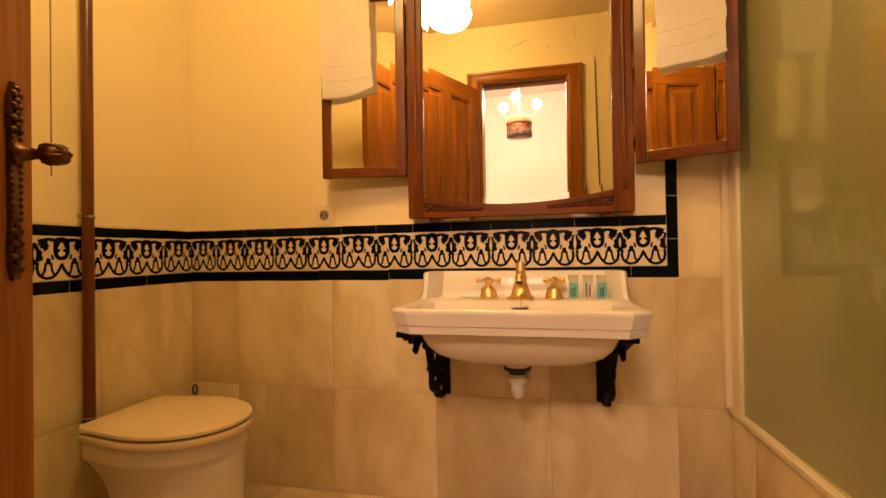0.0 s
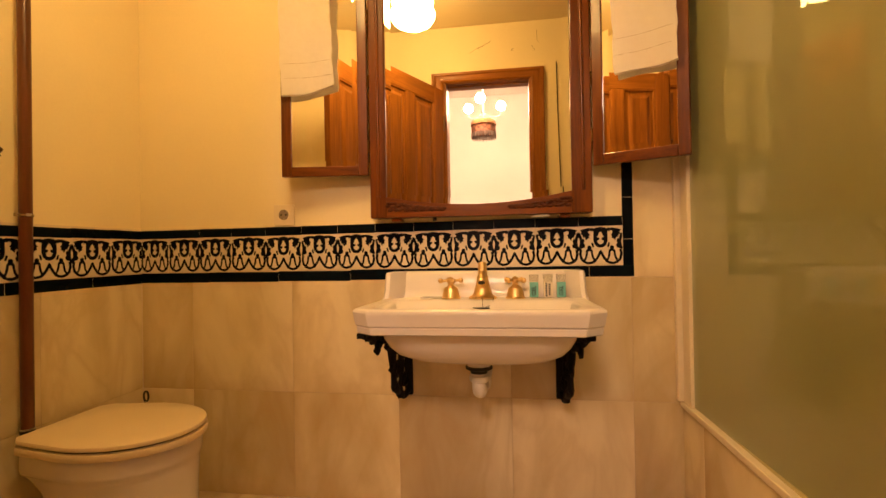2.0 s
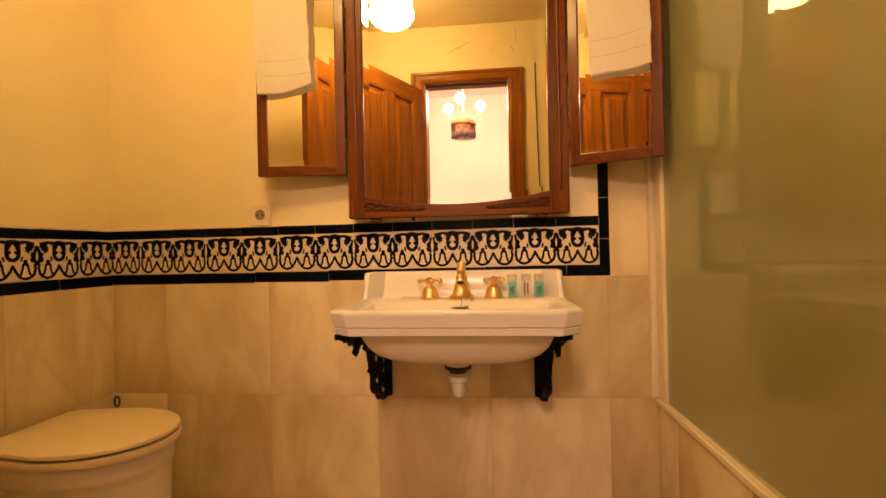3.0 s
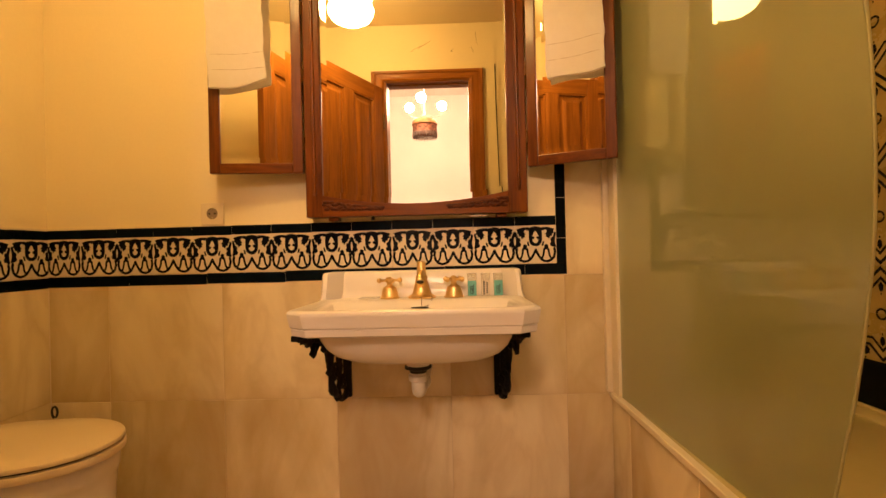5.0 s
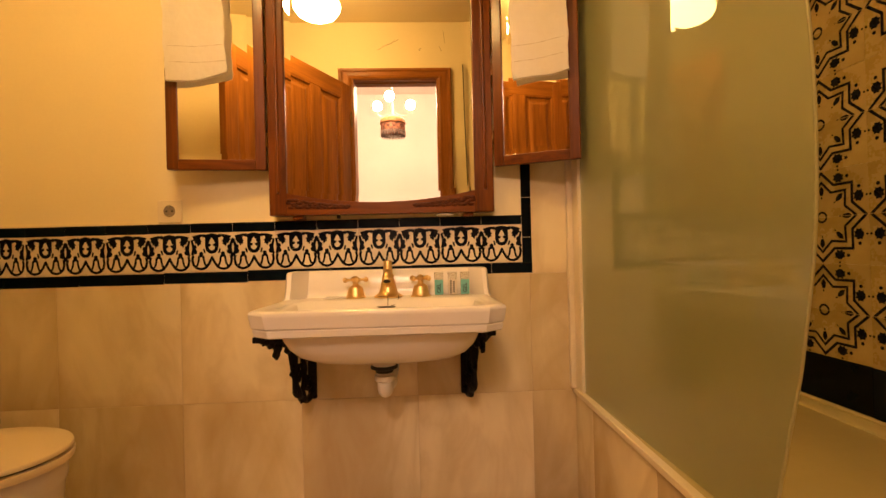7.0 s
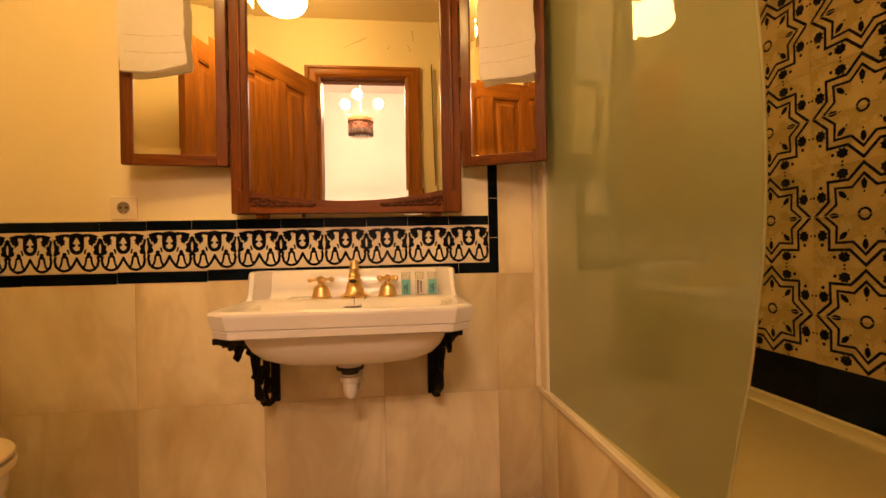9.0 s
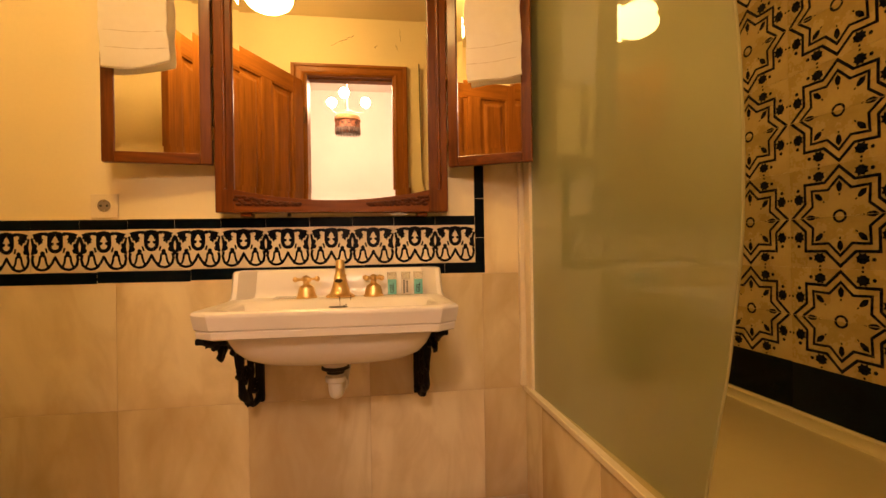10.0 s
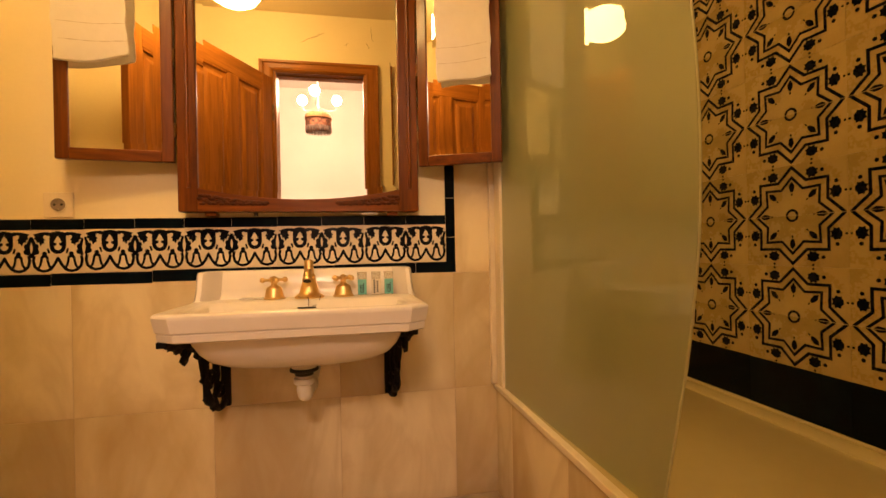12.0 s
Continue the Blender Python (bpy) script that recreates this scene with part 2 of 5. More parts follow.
_l.new(_n["Principled BSDF"].outputs[0], _mx.inputs[1])
_l.new(_tl.outputs[0], _mx.inputs[2])
_l.new(_mx.outputs[0], _out.inputs["Surface"])
M_THREAD = mat("towel_thread", (0.66, 0.57, 0.46), 0.95, scale=40, spec=0.1)


# ---- mesh helpers ----
def thing(name, loc, label="", category="", group="", kind=""):
    ob = new(name)
    ob.location = loc
    ob.empty_display_size = 0.05
    return tagged(ob, label, category, group, kind)


def part(name, bm, material, parent=None, label="", smooth=False, sharp=40):
    me = bpy.data.meshes.new(name)
    bmesh.ops.recalc_face_normals(bm, faces=bm.faces)
    bm.to_mesh(me)
    bm.free()
    for m in (material if isinstance(material, (list, tuple)) else [material]):
        me.materials.append(m)
    if smooth:
        for p in me.polygons:
            p.use_smooth = True
        me.set_sharp_from_angle(angle=radians(sharp))
    ob = new(name, me)
    if parent:
        ob.parent = parent
        if parent.type == "EMPTY":
            ob.matrix_parent_inverse = Matrix.Translation(parent.location).inverted()
    if label:
        ob["label"] = label
    return ob


def rbox(bm, x0, x1, y0, y1, z0, z1, bev=0.0, m=None, seg=2):
    s = Matrix.Translation(((x0 + x1) / 2, (y0 + y1) / 2, (z0 + z1) / 2)) @ Matrix.Diagonal((x1 - x0, y1 - y0, z1 - z0, 1))
    vs = bmesh.ops.create_cube(bm, size=1, matrix=s)["verts"]
    if bev:
        es = list({e for v in vs for e in v.link_edges})
        r = bmesh.ops.bevel(bm, geom=es, offset=bev, segments=seg, affect="EDGES", profile=0.5)
        vs = list({v for f in r["faces"] for v in f.verts} | {v for v in vs if v.is_valid})
    if m is not None:
        bmesh.ops.transform(bm, matrix=m, verts=vs)
    return vs


def box(x0, x1, y0, y1, z0, z1, bev=0.0, m=None, seg=2):
    bm = bmesh.new()
    rbox(bm, x0, x1, y0, y1, z0, z1, bev, m, seg)
    return bm


def loft(bm, loops, close=True, cap0=True, cap1=True):
    rings = [[bm.verts.new(p) for p in loop] for loop in loops]
    k = len(rings[0])
    for a, b in zip(rings, rings[1:]):
        for i in range(k if close else k - 1):
            j = (i + 1) % k
            bm.faces.new((a[i], a[j], b[j], b[i]))
    if cap0:
        bm.faces.new(rings[0][::-1])
    if cap1:
        bm.faces.new(rings[-1])
    return rings


def lathe(bm, prof, n=24, m=Matrix(), cap=True):
    loops = [[m @ Vector((r * math.cos(a), r * math.sin(a), z)) for a in (2 * math.pi * i / n for i in range(n))] for r, z in prof]
    loft(bm, loops, True, cap, cap)


def tube(bm, pts, r, n=10, flat=1.0, cap=True):
    pts = [Vector(p) for p in pts]
    rs = r if isinstance(r, (list, tuple)) else [r] * len(pts)
    loops = []
    ref = None
    for i, p in enumerate(pts):
        d = (pts[min(i + 1, len(pts) - 1)] - pts[max(i - 1, 0)]).normalized()
        if ref is None:
            ref = Vector((1, 0, 0)) if abs(d.x) < 0.9 else Vector((0, 1, 0))
        u = (ref - d * ref.dot(d)).normalized()
        ref = u
        v = d.cross(u)
        loops.append([p + u * math.cos(a) * rs[i] * flat + v * math.sin(a) * rs[i] for a in (2 * math.pi * k / n for k in range(n))])
    loft(bm, loops, True, cap, cap)


def curve_pts(ctrl, n=8):
    """Points of a Catmull-Rom curve through ctrl."""
    c = [Vector(p) for p in ctrl]
    c = [c[0] * 2 - c[1]] + c + [c[-1] * 2 - c[-2]]
    out = []
    for i in range(1, len(c) - 2):
        for k in range(n):
            t = k / n
            p0, p1, p2, p3 = c[i - 1:i + 3]
            out.append(0.5 * (2 * p1 + (p2 - p0) * t + (2 * p0 - 5 * p1 + 4 * p2 - p3) * t * t + (3 * p1 - p0 - 3 * p2 + p3) * t ** 3))
    return out + [c[-2]]


def ball(bm, c, r, seg=14, sq=(1, 1, 1)):
    bmesh.ops.create_uvsphere(bm, u_segments=seg, v_segments=max(6, seg // 2 + 2), radius=r, matrix=Matrix.Translation(c) @ Matrix.Diagonal((*sq, 1)))


def prism(bm, poly, d0, d1, m=Matrix()):
    """A flat outline (x, z) given depth from y=d0 to y=d1."""
    loft(bm, [[m @ Vector((x, d0, z)) for x, z in poly], [m @ Vector((x, d1, z)) for x, z in poly]])


# ---- tile pieces ----
def clip(poly, x0, x1, z0, z1):
    for ax, lim, sign in ((0, x0, 1), (0, x1, -1), (1, z0, 1), (1, z1, -1)):
        out = []
        for i, p in enumerate(poly):
            q = poly[i - 1]
            a, b = (q[ax] - lim) * sign, (p[ax] - lim) * sign
            if (a >= 0) != (b >= 0):
                t = a / (a - b)
                out.append((q[0] + (p[0] - q[0]) * t, q[1] + (p[1] - q[1]) * t))
            if b >= 0:
                out.append(p)
        poly = out
        if not poly:
            return []
    return poly


def stroke(pts, w):
    """Quads along a line of width w, with mitred joints."""
    pts = [Vector(p) for p in pts]
    side = []
    for i, p in enumerate(pts):
        a = (pts[i] - pts[i - 1]).normalized() if i else (pts[1] - pts[0]).normalized()
        b = (pts[i + 1] - pts[i]).normalized() if i < len(pts) - 1 else a
        n = Vector((-(a + b).y, (a + b).x)).normalized()
        k = min(2.2, 1 / max(0.3, n.dot(Vector((-a.y, a.x)))))
        side.append((p + n * w / 2 * k, p - n * w / 2 * k))
    return [[tuple(a[0]), tuple(b[0]), tuple(b[1]), tuple(a[1])] for a, b in zip(side, side[1:])]


def disc(x, z, r, n=8, r2=None):
    r2 = r2 or r
    return [(x + r * math.cos(2 * math.pi * i / n), z + r2 * math.sin(2 * math.pi * i / n)) for i in range(n)]


def tile_mesh(name, w, h, t, mats, polys=(), ch=0.0012):
    """A tile from (0, 0) to (w, h) in x and z, its front towards -y at y=-t, with raised glaze shapes on it."""
    vs = [(x, 0, z) for x, z in ((0, 0), (w, 0), (w, h), (0, h))]
    vs += [(x, -t + ch, z) for x, z in ((0, 0), (w, 0), (w, h), (0, h))]
    vs += [(x, -t, z) for x, z in ((ch, ch), (w - ch, ch), (w - ch, h - ch), (ch, h - ch))]
    fs = [(8, 9, 10, 11)]
    for a in (0, 4):
        for i in range(4):
            j = (i + 1) % 4
            fs.append((a + i, a + j, a + 4 + j, a + 4 + i))
    mi = [0] * len(fs)
    for poly in polys:
        poly = clip(poly, 0.0008, w - 0.0008, 0.0008, h - 0.0008)
        area = sum(p[0] * q[1] - q[0] * p[1] for p, q in zip(poly, poly[1:] + poly[:1]))
        if len(poly) < 3 or abs(area) < 1e-8:
            continue
        if area < 0:
            poly = poly[::-1]
        k = len(vs)
        lift = 0.0005 + 0.0001 * (len(fs) % 5)
        vs += [(x, -t - lift, z) for x, z in poly]
        fs.append(tuple(range(k, k + len(poly))))
        mi.append(1)
    me = bpy.data.meshes.new(name)
    me.from_pydata(vs, [], fs)
    for m in mats:
        me.materials.append(m)
    me.polygons.foreach_set("material_index", mi)
    me.update()
    return me


def put(name, me, parent, m):
    ob = new(name, me)
    ob.matrix_world = m
    ob.parent = parent
    return ob


def border_unit(tear):
    """Half of one leaf-and-bell motif, from its axis (x = 0) to its edge (x = 121), y down from 42 to 268."""
    half = [disc(62, 164, 12, 10), disc(46, 60, 11, 8)]
    half.append([(0, 47), (8, 44), (14, 50), (24, 48), (30, 54), (40, 54), (40, 72), (20, 76), (9, 66), (0, 62)])
    half += stroke([(27, 60), (29, 90), (29, 122), (24, 142), (12, 153), (-1, 156)], 20)
    half.append([(0, 58), (24, 58), (24, 98), (16, 101), (10, 84), (0, 71)])
    half.append([(24, 104), (14, 106), (6, 107), (6, 117), (12, 123), (24, 124)])
    half.append([(40, 56), (62, 50), (84, 54), (112, 62), (108, 70), (66, 70), (54, 64), (46, 70)])
    half.append([(66, 66), (112, 62), (104, 75), (110, 86), (98, 92), (98, 106), (86, 104), (80, 124), (71, 112), (60, 108), (64, 96), (56, 92), (66, 80)])
    half += stroke([(47, 136), (43, 150), (40, 162)], 10)
    if tear:
        half += stroke([(122, 78), (113, 98), (107, 128), (109, 152), (117, 172), (122, 184)], 15)
        half.append([(118, 76), (121, 76), (121, 106), (108, 112)])
    else:
        half += stroke([(116, 82), (111, 102), (107, 128), (109, 152), (115, 172)], 13)
    half.append([(112, 94), (104, 98), (101, 112), (90, 114), (87, 128), (92, 138), (84, 150), (88, 164), (100, 168), (110, 172), (112, 150), (108, 128)])
    half += stroke([(60, 170), (49, 183), (47, 204), (42, 224), (30, 244)], 11.8)
    half += stroke([(64, 170), (75, 183), (77, 204), (82, 224), (94, 244)], 11.8)
    half.append([(55, 176), (69, 176), (74, 190), (62, 184), (50, 190)])
    half += stroke([(108, 174), (113, 200), (106, 230), (90, 247), (68, 255), (46, 251), (28, 237), (13, 214), (-1, 184)], 14.5)
    half += stroke([(28, 240), (36, 250)], 10)
    half.append([(0, 176), (8, 188), (14, 210), (0, 200)])
    return half


def border_shapes(w, h):
    """A tile carries two motifs that share a teardrop at its middle; a cut tile carries one."""
    count = 2 if w > 0.2 else 1
    sx, sz = w / count / 242, h / 226
    out = []
    for k in range(count):
        for side in (-1, 1):
            for poly in border_unit(count == 2 and side == (1 if k == 0 else -1)):
                out.append([((121 + 242 * k + side * x) * sx, (268 - y) * sz) for x, y in poly])
    return out


def star_shapes(s):
    """A quarter of an eight-pointed star round (0, 0), and of the leaf cross round (s, s), in a square of side s."""
    k = s / 0.14
    pol = lambda r, a: (r * k * math.cos(radians(a)), r * k * math.sin(radians(a)))
    out = []
    for tip, valley, w in ((0.133, 0.101, 0.0076), (0.105, 0.078, 0.0068)):
        pts = [pol(tip if i % 2 == 0 else valley, 22.5 * i) for i in range(-1, 6)]
        out += stroke(pts, w * k)
    out += stroke([pol(0.0145, a) for a in range(-20, 111, 10)], 0.006 * k)
    for a in (0, 45, 90):
        u, v = Vector(pol(1, a)) / k, Vector(pol(1, a + 90)) / k
        f = lambda r, o: tuple((u * r + v * o) * k)
        out.append([f(0.094, 0), f(0.083, 0.0075), f(0.071, 0.006), f(0.065, 0.0025), f(0.065, -0.0025), f(0.071, -0.006), f(0.083, -0.0075)])
        out.append([f(0.061, 0.002), f(0.055, 0.0015), f(0.055, -0.0015), f(0.061, -0.002)])
    g = lambda x, z: (s - x * k, s - z * k)
    for px, pz in ((0.0265, 0.086), (0.086, 0.0265)):
        away = Vector((1, 0)) if px < pz else Vector((0, 1))      # a palmette spreads away from the axis between two stars
        side = Vector((-away.y, away.x))
        spread = [(-0.009, -0.004), (-0.009, 0.004), (-0.005, 0.008), (-0.004, 0.0125), (0.001, 0.0105), (0.006, 0.0125), (0.007, 0.007), (0.012, 0.006), (0.009, 0.0), (0.012, -0.006), (0.007, -0.007), (0.004, -0.0125), (-0.001, -0.010), (-0.006, -0.0115), (-0.006, -0.007)]
        out.append([g(*(Vector((px, pz)) + away * a * 1.35 + side * b * 1.3)) for a, b in spread])
        out.append(disc(*(g(0.0052, pz) if px < pz else g(px, 0.0052)), 0.0033 * k, 6))
    for x, z in ((0.060, 0.026), (0.026, 0.060)):
        out.append(disc(*g(x, z), 0.0056 * k, 5))
    return out


# ---- the bathroom's shell ----
XW, XE, YS, ZC = -1.345, 1.34, -1.74, 2.5
TT = 0.008                                    # tile thickness
DX0, DX1, DZ = -0.36, 0.26, 2.105             # doorway


def structure(name, bm, material, label="", category="wall"):
    return tagged(part(name, bm, material), label, category, kind="structure")


floor = structure("floor", box(XW - 0.1, XE + 0.1, YS - 0.12, 0.1, -0.1, -TT), M_GROUT, "cream marble bathroom floor with thin joints", "floor")
ceiling = structure("ceiling", box(XW - 0.1, XE + 0.1, YS - 0.12, 0.1, ZC, ZC + 0.1), M_CEIL, "plain cream painted plaster bathroom ceiling", "ceiling")
wall_n = structure("wall_north", box(XW - 0.1, XE + 0.1, 0.0, 0.1, -TT, ZC), M_PAINT, "cream painted wall with marble and patterned tile wainscot")
wall_w = structure("wall_west", box(XW - 0.1, XW, YS, 0.0, -TT, ZC), M_PAINT, "cream painted wall with marble and patterned tile wainscot")
wall_e = structure("wall_east", box(XE, XE + 0.1, YS, 0.0, -TT, ZC), M_GROUT, "wall covered with blue star pattern tiles above the bath")
bm = box(XW - 0.1, DX0, YS - 0.12, YS, -TT, ZC)
rbox(bm, DX1, XE + 0.1, YS - 0.12, YS, -TT, ZC)
rbox(bm, DX0, DX1, YS - 0.12, YS, DZ, ZC)
wall_s = structure("wall_south", bm, M_PAINT, "cream painted cracked wall round the doorway")

# hall beyond the door
HY = -4.7
hall_floor = structure("hall_floor", box(-2.2, 2.2, HY, YS - 0.12, -0.1, -0.006), M_DOOR_H, "brown timber floor of the hall", "floor")
structure("hall_ceiling", box(-2.3, 2.3, HY - 0.1, YS - 0.12, 3.0, 3.1), M_HALL, "white plaster ceiling of the hall", "ceiling")
structure("hall_wall_south", box(-2.3, 2.3, HY - 0.1, HY, -0.1, 3.0), M_HALL, "plain white plaster wall of the hall")
structure("hall_wall_west", box(-2.3, -2.2, HY, YS - 0.12, -0.1, 3.0), M_HALL, "plain white plaster wall of the hall")
structure("hall_wall_east", box(2.2, 2.3, HY, YS - 0.12, -0.1, 3.0), M_HALL, "plain white plaster wall of the hall")
bm = box(-2.2, DX0, YS - 0.14, YS - 0.122, -0.1, 3.0)
rbox(bm, DX1, 2.2, YS - 0.14, YS - 0.122, -0.1, 3.0)
rbox(bm, DX0, DX1, YS - 0.14, YS - 0.122, DZ, 3.0)
structure("hall_wall_north", bm, M_HALL, "plain white plaster wall of the hall")

# door frame: lining and moulded casing
door_frame = thing("door_frame", (-0.05, YS, 0), "varnished brown wooden door frame with moulded casing", "door frame", kind="structure")
part("jamb", box(DX0, DX0 + 0.02, YS - 0.145, YS + 0.004, 0, DZ, 0.003), M_DOOR, door_frame)
part("jamb", box(DX1 - 0.02, DX1, YS - 0.145, YS + 0.004, 0, DZ, 0.003), M_DOOR, door_frame)
part("head", box(DX0 + 0.02, DX1 - 0.02, YS - 0.145, YS + 0.004, DZ - 0.010, DZ, 0.003), M_DOOR_H, door_frame)
part("door_stop", box(DX0 + 0.02, DX1 - 0.02, YS - 0.08, YS - 0.05, DZ - 0.018, DZ - 0.0105, 0.002), M_DOOR_H, door_frame)


def casing(bm, length, m):
    prof = [(0, 0), (0, 0.014), (0.012, 0.02), (0.026, 0.016), (0.06, 0.018), (0.068, 0.028), (0.086, 0.03), (0.092, 0.02), (0.092, 0)]
    loft(bm, [[m @ Vector((x, y, z + (x * 0.76 - 0.004 if z else 0))) for x, y in prof] for z in (0, length)])


bm = bmesh.new()
casing(bm, DZ, Matrix.Translation((DX1 - 0.008, YS + 0.001, 0)))
part("casing", bm, M_DOOR, door_frame)
bm = bmesh.new()
casing(bm, DZ, Matrix.Translation((DX0 + 0.008, YS + 0.001, 0)) @ Matrix.Diagonal((-1, 1, 1, 1)))
part("casing", bm, M_DOOR, door_frame)
bm = bmesh.new()
prof = [(0, 0), (0, 0.014), (0.012, 0.02), (0.026, 0.016), (0.06, 0.018), (0.068, 0.028), (0.086, 0.03), (0.092, 0.02), (0.092, 0)]
loft(bm, [[(x0 + s * z, YS + 0.001 + y, DZ - 0.004 + z * 0.76) for z, y in prof] for x0, s in ((DX0 + 0.008, -1), (DX1 - 0.008, 1))])
part("head_casing", bm, M_DOOR_H, door_frame)

# ---- door leaf, standing open into the room ----
LEAF_W, LEAF_H, LEAF_T = 0.71, 2.035, 0.04
A = math.atan2(0.64, -0.328)
DOOR = Matrix.Translation((-0.362, -1.700, 0.008)) @ Matrix.Rotation(A, 4, "Z")     # x runs along the leaf, -y is the seen face
door = thing("door_1", (-0.362, -1.700, 0.0), "open varnished brown panelled wooden door with bronze handle", "door", kind="structure")
part("stile", box(0, 0.095, 0, LEAF_T, 0, LEAF_H, 0.003, DOOR), M_DOOR, door)
part("stile", box(LEAF_W - 0.1, LEAF_W, 0, LEAF_T, 0, LEAF_H, 0.003, DOOR), M_DOOR, door)
part("mullion", box(0.310, 0.390, 0.001, LEAF_T - 0.001, 0.2, 1.93, 0.003, DOOR), M_DOOR, door)
for z0, z1 in ((0, 0.2), (0.64, 0.77), (1.93, LEAF_H)):
    part("rail", box(0.095, LEAF_W - 0.1, 0.0005, LEAF_T - 0.0005, z0, z1, 0.003, DOOR), M_LEAF_H, door)
for x0, x1 in ((0.095, 0.310), (0.390, LEAF_W - 0.1)):
    for z0, z1 in ((0.2, 0.64), (0.77, 1.93)):
        bm = bmesh.new()
        for s, y in ((1, 0.0), (-1, LEAF_T)):
            steps = [(0.0, 0.002), (0.010, 0.004), (0.014, 0.014), (0.036, 0.014), (0.056, 0.005), (0.060, 0.004)]
            loops = [[DOOR @ Vector((a, y + s * d, c)) for a, c in ((x0 + i, z0 + i), (x1 - i, z0 + i), (x1 - i, z1 - i), (x0 + i, z1 - i))] for i, d in steps]
            loft(bm, loops, True, False, True)
        part("panel", bm, M_DOOR, door)
for z in (0.25, 1.05, 1.8):
    bm = bmesh.new()
    lathe(bm, [(0.007, z - 0.05), (0.007, z + 0.05), (0.004, z + 0.06)], 10, DOOR @ Matrix.Translation((-0.008, -0.003, 0)))
    part("hinge", bm, M_BRONZE, door, smooth=True)

# ornate handle on both faces
HX, HZ = LEAF_W - 0.05, 1.035
for side in (1, -1):
    F = DOOR @ Matrix.Translation((HX, 0 if side == 1 else LEAF_T, HZ)) @ Matrix.Diagonal((1, side, 1, 1))
    bm = bmesh.new()
    outline = [(-0.018, -0.16), (-0.008, -0.178), (0.008, -0.178), (0.018, -0.16), (0.021, -0.13), (0.016, -0.10), (0.016, 0.025), (0.022, 0.05), (0.020, 0.085), (0.008, 0.105), (-0.008, 0.105), (-0.020, 0.085), (-0.022, 0.05), (-0.016, 0.025), (-0.016, -0.10), (-0.021, -0.13)]
    prism(bm, [(x * 0.72, z) for x, z in outline], -0.0005, -0.006, F)
    for z in (0.092, 0.075, 0.057, 0.040, -0.105, -0.122, -0.14, -0.158):
        for x in (-0.007, 0.0, 0.007):
            ball(bm, F @ Vector((x, -0.006, z + 0.004 * math.cos(x * 400))), 0.006, 8)
    for x in (-0.0095, 0.0095):
        for k in range(13):
            ball(bm, F @ Vector((x, -0.006, -0.09 + k * 0.0096)), 0.0035, 6)
    plate = part("handle_plate", bm, M_BRONZE, door, "ornate dark bronze handle plate", smooth=True)
    bm = bmesh.new()
    R = F @ Matrix.Translation((0, 0, 0.004)) @ Matrix.Rotation(radians(90), 4, "X") @ Matrix.Diagonal((0.9, 0.9, 0.84, 1))
    lathe(bm, [(0.017, 0.004), (0.018, 0.012), (0.012, 0.018), (0.010, 0.03), (0.008, 0.038), (0.010, 0.043), (0.007, 0.046)], 16, R)
    lathe(bm, [(0.006, 0.040), (0.016, 0.046), (0.021, 0.058), (0.019, 0.070), (0.012, 0.080), (0.004, 0.087), (0.001, 0.090)], 16, R @ Matrix.Diagonal((1.15, 0.85, 1, 1)))
    for k in range(6):
        a = k * math.pi / 3
        tube(bm, [R @ Vector((r * 1.15 * math.cos(a + 4 * z), r * 0.85 * math.sin(a + 4 * z), z)) for r, z in ((0.016, 0.047), (0.021, 0.058), (0.019, 0.070), (0.012, 0.080))], 0.0022, 6)
    part("knob", bm, M_BRONZE, door, "twisted bronze knob", smooth=True)

# ---- ceiling lamp: stacked opal glass bowls ----
LX, LY, LZ = -0.412, -0.95, ZC - 0.172
lamp = thing("ceiling_lamp", (LX, LY, ZC), "lit opal glass ceiling lamp with two rounded tiers", "ceiling lamp")
bm = bmesh.new()
lathe(bm, [(0.075, ZC - 0.001), (0.08, ZC - 0.012), (0.06, ZC - 0.022), (0.02, ZC - 0.026), (0.012, ZC - 0.03), (0.012, ZC - 0.18), (0.058, ZC - 0.188), (0.058, ZC - 0.202)], 28, Matrix.Translation((LX, LY, 0)))
part("base", bm, M_BRASS, lamp, smooth=True)
bm = bmesh.new()
tiers = [(0.056, 0.030), (0.085, 0.034), (0.110, 0.050), (0.118, 0.075), (0.113, 0.097), (0.107, 0.106), (0.117, 0.114), (0.127, 0.137), (0.124, 0.162), (0.108, 0.188), (0.078, 0.208), (0.04, 0.220), (0.004, 0.223)]
lathe(bm, [(r * 0.97, LZ - h * 0.92) for r, h in tiers], 32, Matrix.Translation((LX, LY, 0)))
part("shade", bm, M_LAMP, lamp, "glowing opal glass", smooth=True)

